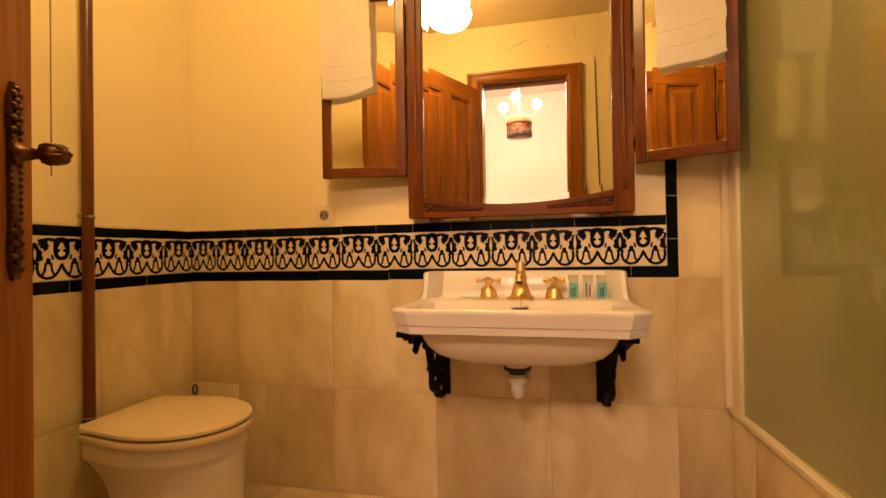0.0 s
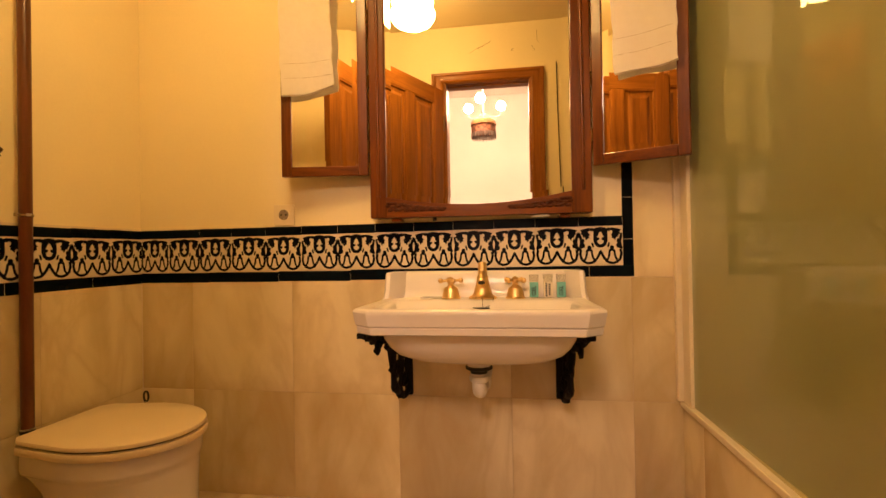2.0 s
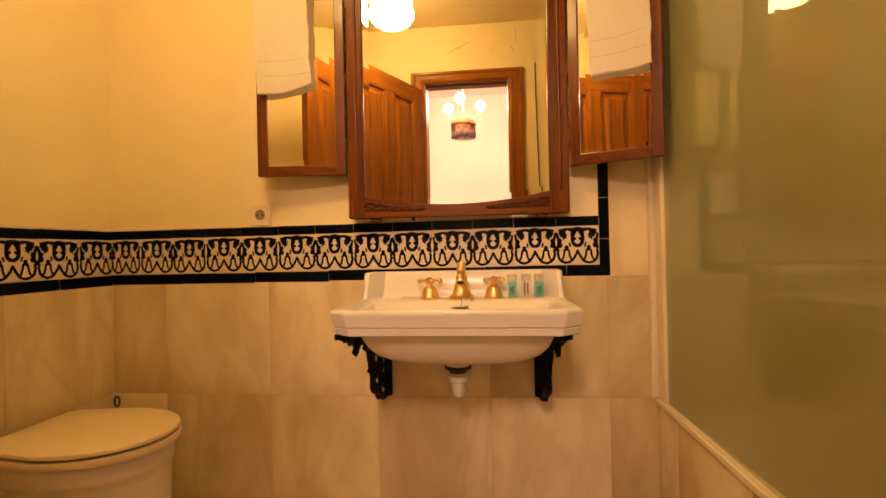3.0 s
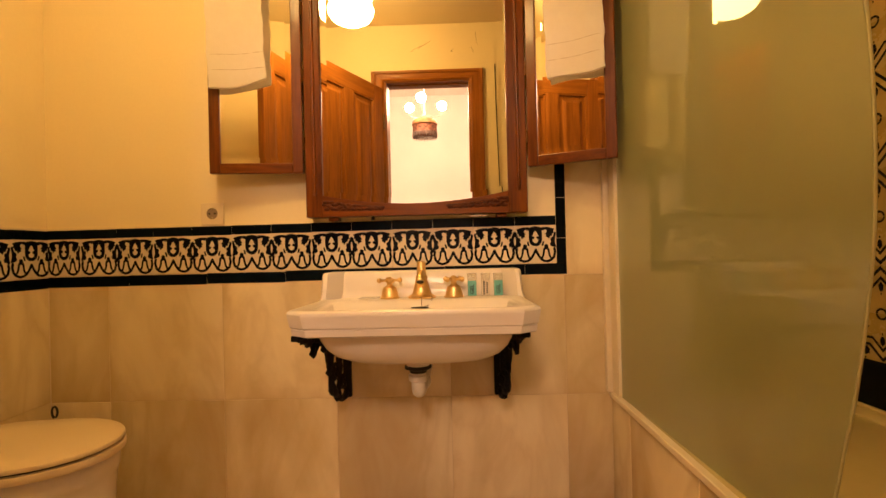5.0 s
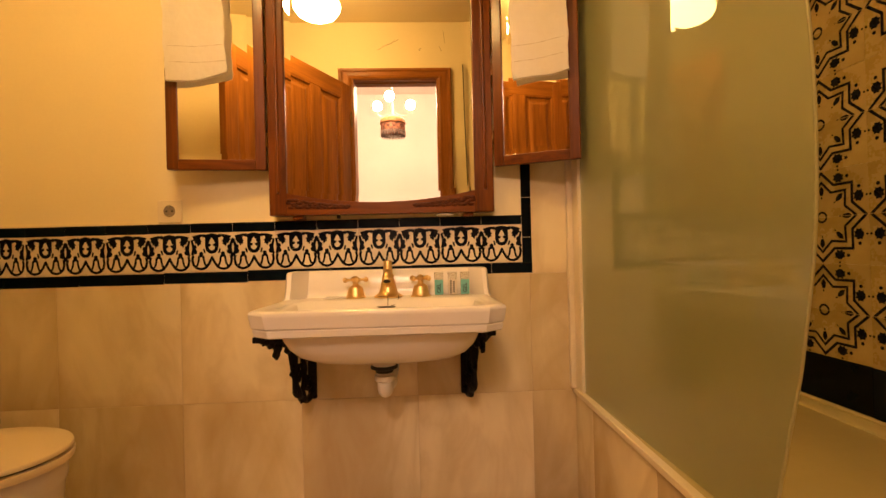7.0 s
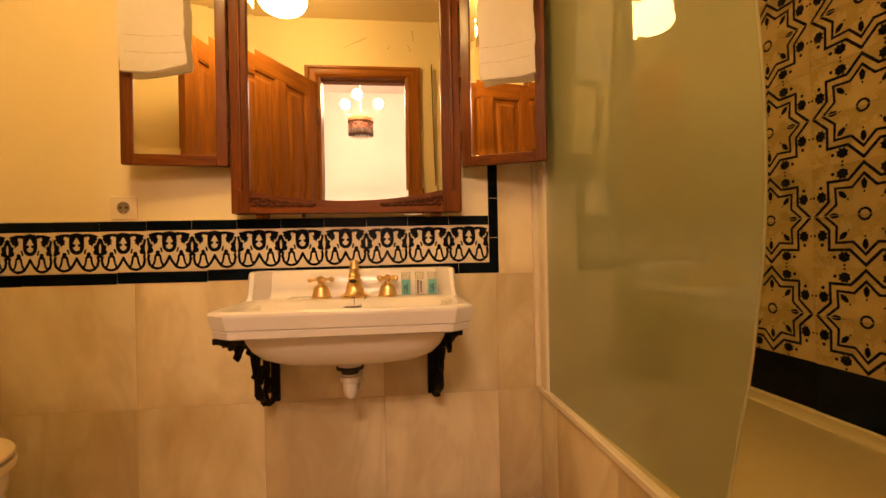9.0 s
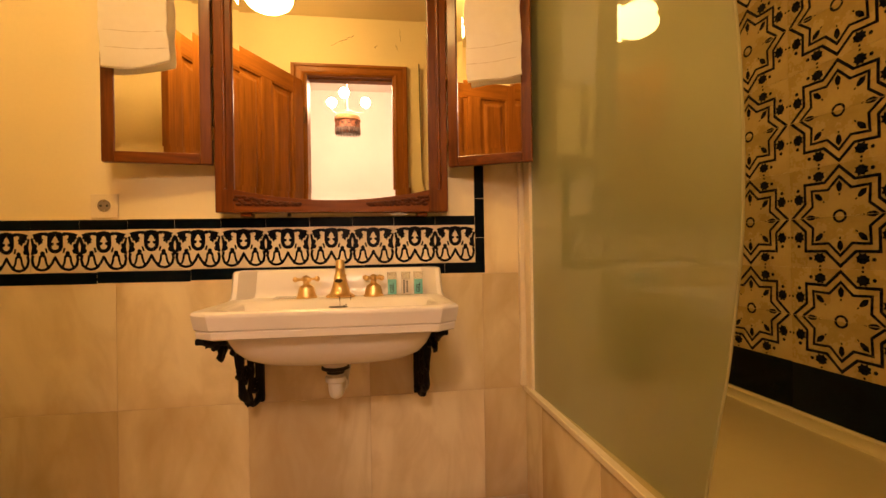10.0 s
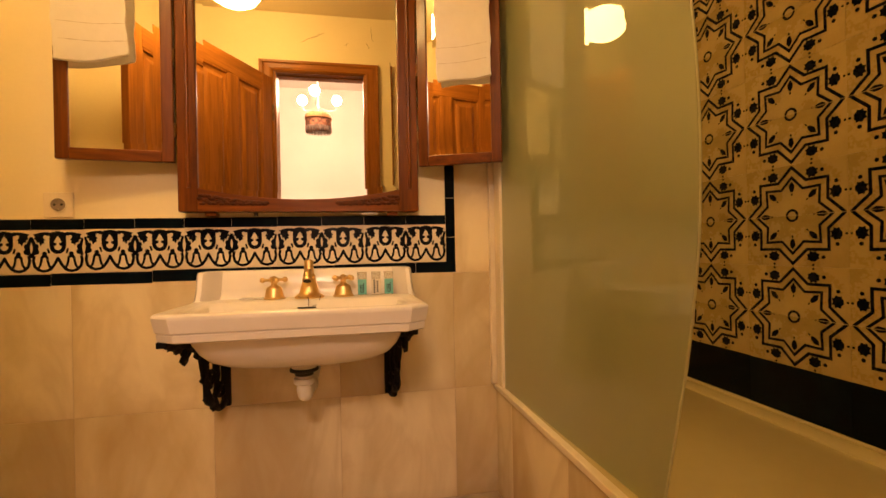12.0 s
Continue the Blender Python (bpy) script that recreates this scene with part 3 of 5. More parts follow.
# ---- hall chandelier ----
CX, CY = -0.148, -3.03
chand = thing("chandelier", (CX, CY, 3.0), "lit three-globe chandelier with a fringed fabric shade", "chandelier")
bm = bmesh.new()
lathe(bm, [(0.05, 2.999), (0.05, 2.985), (0.015, 2.96)], 20, Matrix.Translation((CX, CY, 0)))
tube(bm, [(CX, CY, 2.97), (CX, CY, 2.2)], 0.008, 10)
part("stem", bm, M_PLASTIC, chand, smooth=True)
for k in range(3):
    a = radians(95 + 120 * k)
    d = Vector((math.cos(a), math.sin(a), 0))
    bm = bmesh.new()
    base = Vector((CX, CY, 2.265))
    tube(bm, curve_pts([base, base + d * 0.08 + Vector((0, 0, -0.03)), base + d * 0.17 + Vector((0, 0, -0.01)), base + d * 0.19 + Vector((0, 0, 0.045))]), 0.004, 8)
    part("arm", bm, M_PLASTIC, chand, smooth=True)
    bm = bmesh.new()
    ball(bm, base + d * 0.19 + Vector((0, 0, 0.088)), 0.046, 18)
    part("globe", bm, M_GLOBE, chand, "glowing opal globe", smooth=True)
bm = bmesh.new()
lathe(bm, [(0.03, 2.195), (0.11, 2.19), (0.124, 2.175), (0.126, 2.14), (0.12, 2.135), (0.112, 2.17), (0.09, 2.18)], 28, Matrix.Translation((CX, CY, 0)))
part("shade", bm, M_GOLD_CLOTH, chand, "gold fabric shade", smooth=True)
bm = bmesh.new()
lathe(bm, [(0.1175, 2.150), (0.1195, 2.140), (0.1195, 2.062), (0.1165, 2.060), (0.1165, 2.140)], 28, Matrix.Translation((CX, CY, 0)), False)
part("valance", bm, M_PRINT, chand, "dark red printed cloth band", smooth=True)
bm = bmesh.new()
for k in range(64):
    a = 2 * math.pi * k / 64
    p = Vector((CX + 0.118 * math.cos(a), CY + 0.118 * math.sin(a), 2.068))
    tube(bm, [p, p - Vector((0, 0, 0.046 + 0.012 * math.sin(k * 2.3)))], 0.0050, 5)
part("fringe", bm, M_FRINGE, chand, "dark thread fringe")

# cable and cracks on the wall beside the doorway
bm = bmesh.new()
tube(bm, [(0.429, YS + 0.004, 2.20), (0.432, YS + 0.004, 1.9), (0.444, YS + 0.006, 1.32), (0.447, YS + 0.006, 0.9)], 0.0030, 8)
tagged(part("cable", bm, M_BLACK), "thin dark cable running down the painted wall", "cable")
bm = bmesh.new()
rng = random.Random(4)
for x, z, dx, dz in ((-0.17, 2.31, 0.11, 0.05), (-0.10, 2.33, 0.05, 0.04), (-0.06, 2.36, 0.04, 0.02), (0.29, 2.44, 0.02, -0.09), (0.27, 2.33, 0.01, -0.04), (0.12, 2.30, 0.02, 0.02)):
    pts = [(x + dx * i / 5 + rng.uniform(-0.008, 0.008), YS + 0.0006, z + dz * i / 5 + rng.uniform(-0.008, 0.008)) for i in range(6)]
    tube(bm, pts, [0.0005, 0.0012, 0.0008, 0.0013, 0.0009, 0.0004], 5)
tagged(part("wall_cracks", bm, M_CRACK, wall_s), "fine dark cracks in the paint")

# ---- washbasin ----
BX = 0.0
basin = thing("washbasin", (BX, 0, 0.58), "white ceramic wall-hung washbasin with chamfered corners", "washbasin")


def eight(hx, yb, yf, cx, cy, z, back=0.004, zb=None):
    """An outline with chamfered front corners; its back may lie lower than its front."""
    zb = z if zb is None else zb
    return [(BX - hx, yb - back, zb), (BX - hx, yf + cy, z), (BX - hx + cx, yf, z), (BX + hx - cx, yf, z), (BX + hx, yf + cy, z), (BX + hx, yb - back, zb), (BX + hx - back, yb, zb), (BX - hx + back, yb, zb)]


bm = bmesh.new()
Y0 = -TT - 0.001
CH = (0.046, 0.034)
loops = [eight(0.300, Y0, -0.447, *CH, 0.681), eight(0.312, Y0, -0.461, *CH, 0.682), eight(0.316, Y0, -0.465, *CH, 0.685), eight(0.318, Y0, -0.467, *CH, 0.700),
         eight(0.3165, Y0, -0.4655, *CH, 0.7025), eight(0.3175, Y0, -0.4665, *CH, 0.7045), eight(0.3205, Y0, -0.4695, *CH, 0.707), eight(0.325, Y0, -0.474, *CH, 0.735), eight(0.3255, Y0, -0.475, *CH, 0.741, zb=0.737), eight(0.324, Y0, -0.473, *CH, 0.7465, zb=0.740),
         eight(0.319, Y0, -0.468, *CH, 0.750, zb=0.7425), eight(0.312, Y0, -0.461, *CH, 0.7505, zb=0.7425), eight(0.284, -0.145, -0.430, 0.045, 0.045, 0.747, 0.03, 0.7415), eight(0.278, -0.150, -0.424, 0.045, 0.045, 0.743, 0.03, 0.738), eight(0.271, -0.158, -0.418, 0.045, 0.045, 0.733, 0.03, 0.731), eight(0.255, -0.20, -0.405, 0.05, 0.05, 0.69, 0.03), eight(0.20, -0.235, -0.36, 0.05, 0.05, 0.635, 0.03), eight(0.05, -0.26, -0.31, 0.02, 0.02, 0.612, 0.01)]
loft(bm, loops)
part("rim", bm, M_CERAMIC, basin, smooth=True, sharp=30)
bm = bmesh.new()


def rounded(hx, yb, yf, z, e=4.0, n=40):
    cy, hy = (yb + yf) / 2, (yb - yf) / 2
    out = []
    for i in range(n):
        a = 2 * math.pi * i / n
        c, s = math.cos(a), math.sin(a)
        out.append((BX + hx * math.copysign(abs(c) ** (2 / e), c), cy + hy * math.copysign(abs(s) ** (2 / e), s), z))
    return out


loft(bm, [rounded(0.268, -0.05, -0.428, 0.6815, 8), rounded(0.264, -0.052, -0.422, 0.660, 7), rounded(0.254, -0.058, -0.408, 0.634, 6), rounded(0.236, -0.068, -0.390, 0.610, 5), rounded(0.205, -0.083, -0.362, 0.591, 4), rounded(0.16, -0.11, -0.33, 0.580, 3.2), rounded(0.10, -0.15, -0.29, 0.575, 3)])
part("bowl", bm, M_CERAMIC, basin, smooth=True)
bm = bmesh.new()
plan = [(-0.325, Y0), (-0.325, -0.115), (-0.318, -0.125), (-0.306, -0.122), (-0.268, -0.052), (0.268, -0.052), (0.306, -0.122), (0.318, -0.125), (0.325, -0.115), (0.325, Y0)]
lo = [[(BX + x * s, max(min(y + dy, Y0), -0.2), z) for x, y in plan] for s, dy, z in ((1.03, -0.012, 0.741), (1.018, -0.006, 0.749), (1.01, -0.002, 0.77), (1.0, 0.004, 0.822), (0.995, 0.010, 0.829), (0.985, 0.016, 0.831))]
loft(bm, lo)
part("backsplash", bm, M_CERAMIC, basin, smooth=True)
bm = bmesh.new()
lathe(bm, [(0.024, 0.6115), (0.024, 0.6145), (0.016, 0.6150), (0.012, 0.6125)], 20, Matrix.Translation((BX, -0.285, 0)))
part("drain", bm, M_BRASS, basin, smooth=True)

# drain pipe under the bowl
trap = thing("drain_trap", (BX - 0.008, -0.23, 0.46), "white plastic drain trap with black collar under basin", "drain pipe")
T0 = Matrix.Translation((BX - 0.008, -0.22, 0))
bm = bmesh.new()
lathe(bm, [(0.036, 0.58), (0.036, 0.552), (0.030, 0.546)], 20, T0)
part("tailpiece", bm, M_CERAMIC, trap, smooth=True)
bm = bmesh.new()
lathe(bm, [(0.036, 0.552), (0.041, 0.549), (0.041, 0.543), (0.034, 0.540), (0.026, 0.538), (0.026, 0.530)], 20, T0)
part("collar", bm, M_BLACK, trap, "black rubber collar", smooth=True)
bm = bmesh.new()
lathe(bm, [(0.024, 0.534), (0.024, 0.524), (0.030, 0.521), (0.030, 0.507), (0.025, 0.503)], 20, T0)
tube(bm, curve_pts([(BX - 0.008, -0.22, 0.508), (BX - 0.008, -0.224, 0.485), (BX - 0.006, -0.212, 0.472), (BX, -0.17, 0.485), (BX + 0.004, -0.10, 0.495), (BX + 0.004, -0.006, 0.495)], 6), 0.021, 14)
lathe(bm, [(0.024, 0.0), (0.026, 0.006), (0.026, 0.022), (0.023, 0.026)], 16, Matrix.Translation((BX + 0.001, -0.175, 0.484)) @ Matrix.Rotation(radians(-84), 4, "X"))
part("trap", bm, M_PLASTIC, trap, smooth=True)

# cast-iron brackets
for bx in (-0.272, 0.252):
    LIFT = Matrix(((1, 0, 0, 0), (0, 1, 0, 0), (0, 0, 1.045, -0.0178), (0, 0, 0, 1)))
    SPLAY = LIFT @ Matrix(((1, -0.085 * (1 if bx > 0 else -1), 0, 0), (0, 1, 0, 0), (0, 0, 1, 0), (0, 0, 0, 1)))
    br = thing("basin_bracket", (bx, 0, 0.39), "ornate black cast-iron scroll bracket holding the basin", "bracket", "basin brackets")
    sg = 1 if bx > 0 else -1
    bm = box(bx - 0.014, bx + 0.014, -0.026, -TT - 0.0005, 0.395, 0.679, 0.003)
    part("upright", bm, M_IRON, br)
    bm = box(bx - 0.012, bx + 0.012, -0.43, -0.026, 0.655, 0.670, 0.003)
    bm.transform(SPLAY)
    part("arm", bm, M_IRON, br)
    bm = bmesh.new()
    brace = curve_pts([(bx, -0.425, 0.662), (bx, -0.38, 0.650), (bx, -0.32, 0.640), (bx, -0.26, 0.632), (bx, -0.215, 0.608), (bx, -0.188, 0.570), (bx, -0.180, 0.525), (bx, -0.165, 0.468), (bx, -0.140, 0.442), (bx, -0.118, 0.425)], 5)
    tube(bm, brace, [min(0.004 + 0.0012 * i, 0.0115 + 0.0028 * math.sin(i * 0.55)) for i in range(len(brace))], 8)
    inner = curve_pts([(bx, -0.215, 0.612), (bx, -0.140, 0.585), (bx, -0.105, 0.548), (bx, -0.092, 0.50), (bx, -0.112, 0.455), (bx, -0.10, 0.418), (bx, -0.07, 0.402), (bx, -0.026, 0.412)], 5)
    tube(bm, inner, [0.0085 + 0.0025 * math.sin(i * 0.6) for i in range(len(inner))], 8)
    for c, r0, turns, st in (((-0.265, 0.630), 0.018, 1.3, 0.5), ((-0.140, 0.515), 0.030, 1.4, 3.4), ((-0.062, 0.462), 0.028, 1.3, 2.2), ((-0.062, 0.555), 0.032, 1.4, 1.2), ((-0.150, 0.628), 0.024, 1.3, 4.4)):
        pts = [(bx + 0.004 * math.sin(i), c[0] + r0 * (1 - i / 26) * math.cos(st + i * turns * 2 * math.pi / 22), c[1] + r0 * (1 - i / 26) * math.sin(st + i * turns * 2 * math.pi / 22)) for i in range(22)]
        tube(bm, pts, [0.008 - 0.0002 * i for i in range(22)], 6)
    bm.transform(SPLAY)
    part("scrollwork", bm, M_IRON, br, smooth=True)
    for y, z, ang, ln in ((-0.40, 0.664, 190, 0.034), (-0.315, 0.622, -75, 0.052), (-0.290, 0.622, -110, 0.05), (-0.255, 0.626, 150, 0.07), (-0.345, 0.640, 175, 0.07), (-0.225, 0.600, 140, 0.05), (-0.192, 0.535, -80, 0.040), (-0.116, 0.428, -115, 0.025), (-0.130, 0.565, 40, 0.045), (-0.168, 0.475, -95, 0.040)):
        bm = bmesh.new()
        M = Matrix.Translation((bx, y, z)) @ Matrix.Rotation(radians(ang), 4, "X")
        tube(bm, [M @ Vector((0.003 * math.sin(3 * i), ln * (i / 6 - 0.3), 0.006 * math.sin(i * 1.1))) for i in range(7)], [0.004, 0.009, 0.012, 0.009, 0.011, 0.007, 0.002], 8, 0.8)
        bm.transform(SPLAY)
        part("leaf", bm, M_IRON, br, smooth=True)

# brass taps
TZ = 0.7425
spout = thing("basin_spout", (BX, -0.10, TZ), "aged brass basin spout with bell base", "tap")
S0 = Matrix.Translation((BX, -0.098, TZ))
bm = bmesh.new()
lathe(bm, [(0.046, 0.0), (0.046, 0.004), (0.040, 0.008), (0.033, 0.012), (0.029, 0.022), (0.024, 0.040), (0.0195, 0.056), (0.0175, 0.062), (0.0195, 0.066), (0.0195, 0.070), (0.0165, 0.074), (0.013, 0.080)], 28, S0)
part("base", bm, M_BRASS, spout, smooth=True)
bm = bmesh.new()
tube(bm, curve_pts([S0 @ Vector(p) for p in ((0, 0.004, 0.074), (0, -0.012, 0.080), (0, -0.034, 0.080), (0, -0.050, 0.074), (0, -0.057, 0.064))], 6), 0.0125, 16)
part("spout", bm, M_BRASS, spout, smooth=True)
bm = bmesh.new()
lathe(bm, [(0.0140, 0.076), (0.0155, 0.084), (0.0142, 0.087), (0.0140, 0.112), (0.0125, 0.118), (0.007, 0.120)], 18, S0)
part("lift_knob", bm, M_BRASS, spout, smooth=True)
bm = bmesh.new()
lathe(bm, [(0.0105, -0.008), (0.0135, -0.009), (0.0150, -0.006), (0.0150, 0.001), (0.0125, 0.005)], 20, S0 @ Matrix.Translation((0, -0.058, 0.063)) @ Matrix.Rotation(radians(-32), 4, "X"))
aerator = part("aerator", bm, M_BRASS, spout, smooth=True)
# black disc stands for the shade inside the spout's mouth
bm = bmesh.new()
lathe(bm, [(0.0115, -0.0096), (0.0115, -0.0090)], 16, S0 @ Matrix.Translation((0, -0.058, 0.063)) @ Matrix.Rotation(radians(-32), 4, "X"))
part("outlet", bm, M_BLACK, aerator, "black disc for the shade inside the spout outlet")
first = None
for hx in (-0.106, 0.106):
    if first is None:
        first = thing("tap_handle", (BX + hx, -0.098, TZ), "aged brass cross-head tap handle with ball ends", "tap handle", "basin taps")
        H0 = Matrix.Translation((BX + hx, -0.098, TZ))
        bm = bmesh.new()
        lathe(bm, [(0.033, 0), (0.033, 0.003), (0.029, 0.006), (0.026, 0.020), (0.022, 0.034), (0.013, 0.040), (0.009, 0.044), (0.009, 0.052)], 24, H0)
        part("bell", bm, M_BRASS, first, smooth=True)
        bm = bmesh.new()
        lathe(bm, [(0.008, 0.050), (0.013, 0.054), (0.013, 0.064), (0.008, 0.068), (0.003, 0.071)], 16, H0)
        part("hub", bm, M_BRASS, first, smooth=True)
        for k in range(4):
            a = radians(20 + 90 * k)
            d = Vector((math.cos(a), math.sin(a), 0))
            bm = bmesh.new()
            c = H0 @ Vector((0, 0, 0.059))
            tube(bm, [c + d * 0.010, c + d * 0.030], 0.0045, 8)
            ball(bm, c + d * 0.034, 0.0085, 12)
            part("spoke", bm, M_BRASS, first, smooth=True)
    else:
        copy_thing(first, Matrix.Translation((BX + hx, -0.098, TZ)) @ Matrix.Rotation(radians(33), 4, "Z"))

chain = thing("plug_and_chain", (BX, -0.15, TZ), "dark plug on a fine chain at the tap", "plug")
bm = bmesh.new()
for s, pts in enumerate((((BX - 0.03, -0.135, TZ + 0.006), (BX - 0.002, -0.143, TZ + 0.004), (BX + 0.002, -0.152, TZ + 0.0), (BX + 0.004, -0.180, TZ - 0.019)), ((BX + 0.034, -0.13, TZ + 0.006), (BX + 0.036, -0.146, TZ + 0.003), (BX + 0.03, -0.156, TZ - 0.015), (BX + 0.014, -0.182, TZ - 0.019)))):
    for p in curve_pts(pts, 9):
        ball(bm, p, 0.0012, 6)
part("chain", bm, M_CHAIN, chain, smooth=True)
bm = bmesh.new()
lathe(bm, [(0.026, -0.0012), (0.028, -0.0004), (0.028, 0.0006), (0.024, 0.0014), (0.006, 0.0016)], 24, Matrix.Translation((BX + 0.0, -0.190, 0.7215)) @ pose(0, 0, 0, -4.5, 1.0, 0))
part("plug", bm, M_BLACK, chain, smooth=True)

# toiletries on the basin ledge


def lettering(body, size, m, name, material, parent):
    cu = bpy.data.curves.new(name, "FONT")
    cu.body, cu.size, cu.extrude, cu.align_x, cu.align_y = body, size, 0.0002, "CENTER", "CENTER"
    cu.offset = size * 0.022
    tmp = new("tmp", cu)
    me = bpy.data.meshes.new_from_object(tmp.evaluated_get(bpy.context.evaluated_depsgraph_get()))
    bpy.data.objects.remove(tmp)
    bpy.data.curves.remove(cu)
    me.transform(m)
    me.materials.clear()
    me.materials.append(material)
    me.name = name
    ob = new(name, me)
    ob.parent = parent
    return ob


for x, kind in ((0.166, "gel"), (0.211, "shampoo"), (0.252, "gel")):
    th = thing("toiletry_tube", (x, -0.092, TZ), "small clear tube with teal label marked GEL" if kind == "gel" else "small clear tube with pale label and dark writing", "toiletry tube", "toiletries on the basin")
    W, D, H = 0.015, 0.010, 0.076
    bm = bmesh.new()
    loft(bm, [[(x + W * s * math.copysign(abs(math.cos(a)) ** 0.6, math.cos(a)), -0.092 + D * d * math.copysign(abs(math.sin(a)) ** 0.6, math.sin(a)), TZ + z) for a in (2 * math.pi * i / 20 for i in range(20))] for s, d, z in ((0.9, 0.9, 0.001), (1, 1, 0.004), (1, 1, 0.05), (1, 0.6, 0.066), (1.02, 0.12, H))])
    ob = part("tube", bm, M_TUBE, th, smooth=True)
    bm = bmesh.new()
    rbox(bm, x - W * 0.93, x + W * 0.93, -0.1035, -0.1022, TZ + 0.003, TZ + 0.052, 0.0004)
    lab = part("label", bm, M_TEAL if kind == "gel" else M_LABEL, th, "teal label" if kind == "gel" else "pale label")
    M = Matrix.Translation((x, -0.1040, TZ + 0.024)) @ Matrix.Rotation(radians(90), 4, "X") @ Matrix.Rotation(radians(90), 4, "Z")
    if kind == "gel":
        sub = lettering("GEL", 0.018, M, "lettering", M_TEXT, th)
        sub.matrix_parent_inverse = Matrix.Translation(th.location).inverted()
    else:
        bm = bmesh.new()
        for i, (a, b) in enumerate(((0.006, 0.052), (0.010, 0.048))):
            xx = x - 0.006 + 0.010 * i
            for k in range(6):
                z0 = TZ + a + (b - a) * k / 6
                rbox(bm, xx - 0.003, xx + 0.003, -0.1042, -0.1036, z0, z0 + (b - a) / 6 * 0.7)
        part("writing", bm, M_TEXT, th, "dark unreadable writing")
bm = bmesh.new()
loft(bm, [[(-0.165 + 0.042 * sx, -0.10 + 0.014 * sy, TZ + z) for sx, sy in ((-1, -1), (1, -0.9), (1.02, 0.8), (-0.98, 1))] for z in (0.001, 0.004)])
rbox(bm, -0.20, -0.13, -0.104, -0.097, TZ + 0.004, TZ + 0.007, 0.001)
tagged(part("comb_packet", bm, M_PACKET), "small flat clear packet lying on basin ledge", "packet")

# ---- triptych mirror in a carved frame ----
mirror = thing("vanity_mirror", (-0.014, -0.03, 1.02), "three-part wall mirror in a carved mahogany frame with hinged wings", "mirror")
MX0, MX1, MZ0, MZ1, MF = -0.388, 0.361, 1.018, 1.99, -0.068


def glass_plate(bm, outline, y_edge, y_mid, bevel, m=Matrix()):
    c = Vector((sum(p[0] for p in outline) / len(outline), sum(p[1] for p in outline) / len(outline)))
    k = len(outline)
    inner = []
    for i in range(k):
        p, a, b = Vector(outline[i]), Vector(outline[i - 1]), Vector(outline[(i + 1) % k])
        n1, n2 = (p - a).normalized(), (b - p).normalized()
        n1, n2 = Vector((-n1.y, n1.x)), Vector((-n2.y, n2.x))
        n = (n1 + n2).normalized()
        inner.append(p + n * bevel / max(0.4, n.dot(n1)))
    loft(bm, [[m @ Vector((p[0], y_edge + 0.004, p[1])) for p in outline], [m @ Vector((p[0], y_edge, p[1])) for p in outline], [m @ Vector((p[0], y_mid, p[1])) for p in inner]])


SWL, SWR = 0.057, 0.065
GX0, GX1 = MX0 + SWL, MX1 - SWR
for x0, x1 in ((MX0, GX0), (GX1, MX1)):
    bm = box(x0, x1, MF, -TT, MZ0, MZ1, 0.004)
    part("stile", bm, M_WOOD_V, mirror)
    bm = bmesh.new()
    xc = x0 + (x1 - x0) * 0.55
    tube(bm, [(xc, MF - 0.001, MZ0 + 0.075), (xc, MF - 0.001, MZ1 - 0.06)], 0.006, 10)
    part("bead", bm, M_WOOD_V, mirror, smooth=True)
N = 24
arc = [(GX0 + (GX1 - GX0) * i / N, 1.092 - 0.034 * (1 - (2 * i / N - 1) ** 2)) for i in range(N + 1)]
bm = bmesh.new()
prism(bm, [(GX0, MZ0 + 0.001), (GX1, MZ0 + 0.001)] + arc[::-1], -TT, MF + 0.003)
part("bottom_rail", bm, M_WOOD_H, mirror)
for s in (-1, 1):
    bm = bmesh.new()
    xc = (GX0 + GX1) / 2
    e = (GX1 - GX0) / 2
    for i in range(46):
        t = i / 46
        x = xc + s * (e * 0.985 - t * 0.20)
        top = 1.092 - 0.034 * (1 - ((x - xc) / e) ** 2)
        h = (top - 0.012 - (MZ0 + 0.026)) * (1 - 0.25 * t)
        z = MZ0 + 0.024 + h * (0.5 + 0.42 * math.sin(i * 2.4))
        ball(bm, (x, MF + 0.004, z), 0.0075, 8, (1.5, 0.7, 0.8))
    part("carving", bm, M_CARVED, mirror, "carved leaf scrolls", smooth=True)
part("top_rail", box(GX0, GX1, MF + 0.003, -TT, MZ1 - 0.08, MZ1, 0.003), M_WOOD_H, mirror)
part("cornice", box(MX0 - 0.02, MX1 + 0.02, MF - 0.025, -TT, MZ1, MZ1 + 0.035, 0.008), M_WOOD_H, mirror)
bm = bmesh.new()
glass_plate(bm, arc + [(GX1, MZ1 - 0.08), (GX0, MZ1 - 0.08)], -0.0581, -0.0575, 0.021)
part("mirror_glass", bm, M_MIRROR, mirror, "bevelled mirror glass")
WZ0, WZ1 = 1.171, 1.835


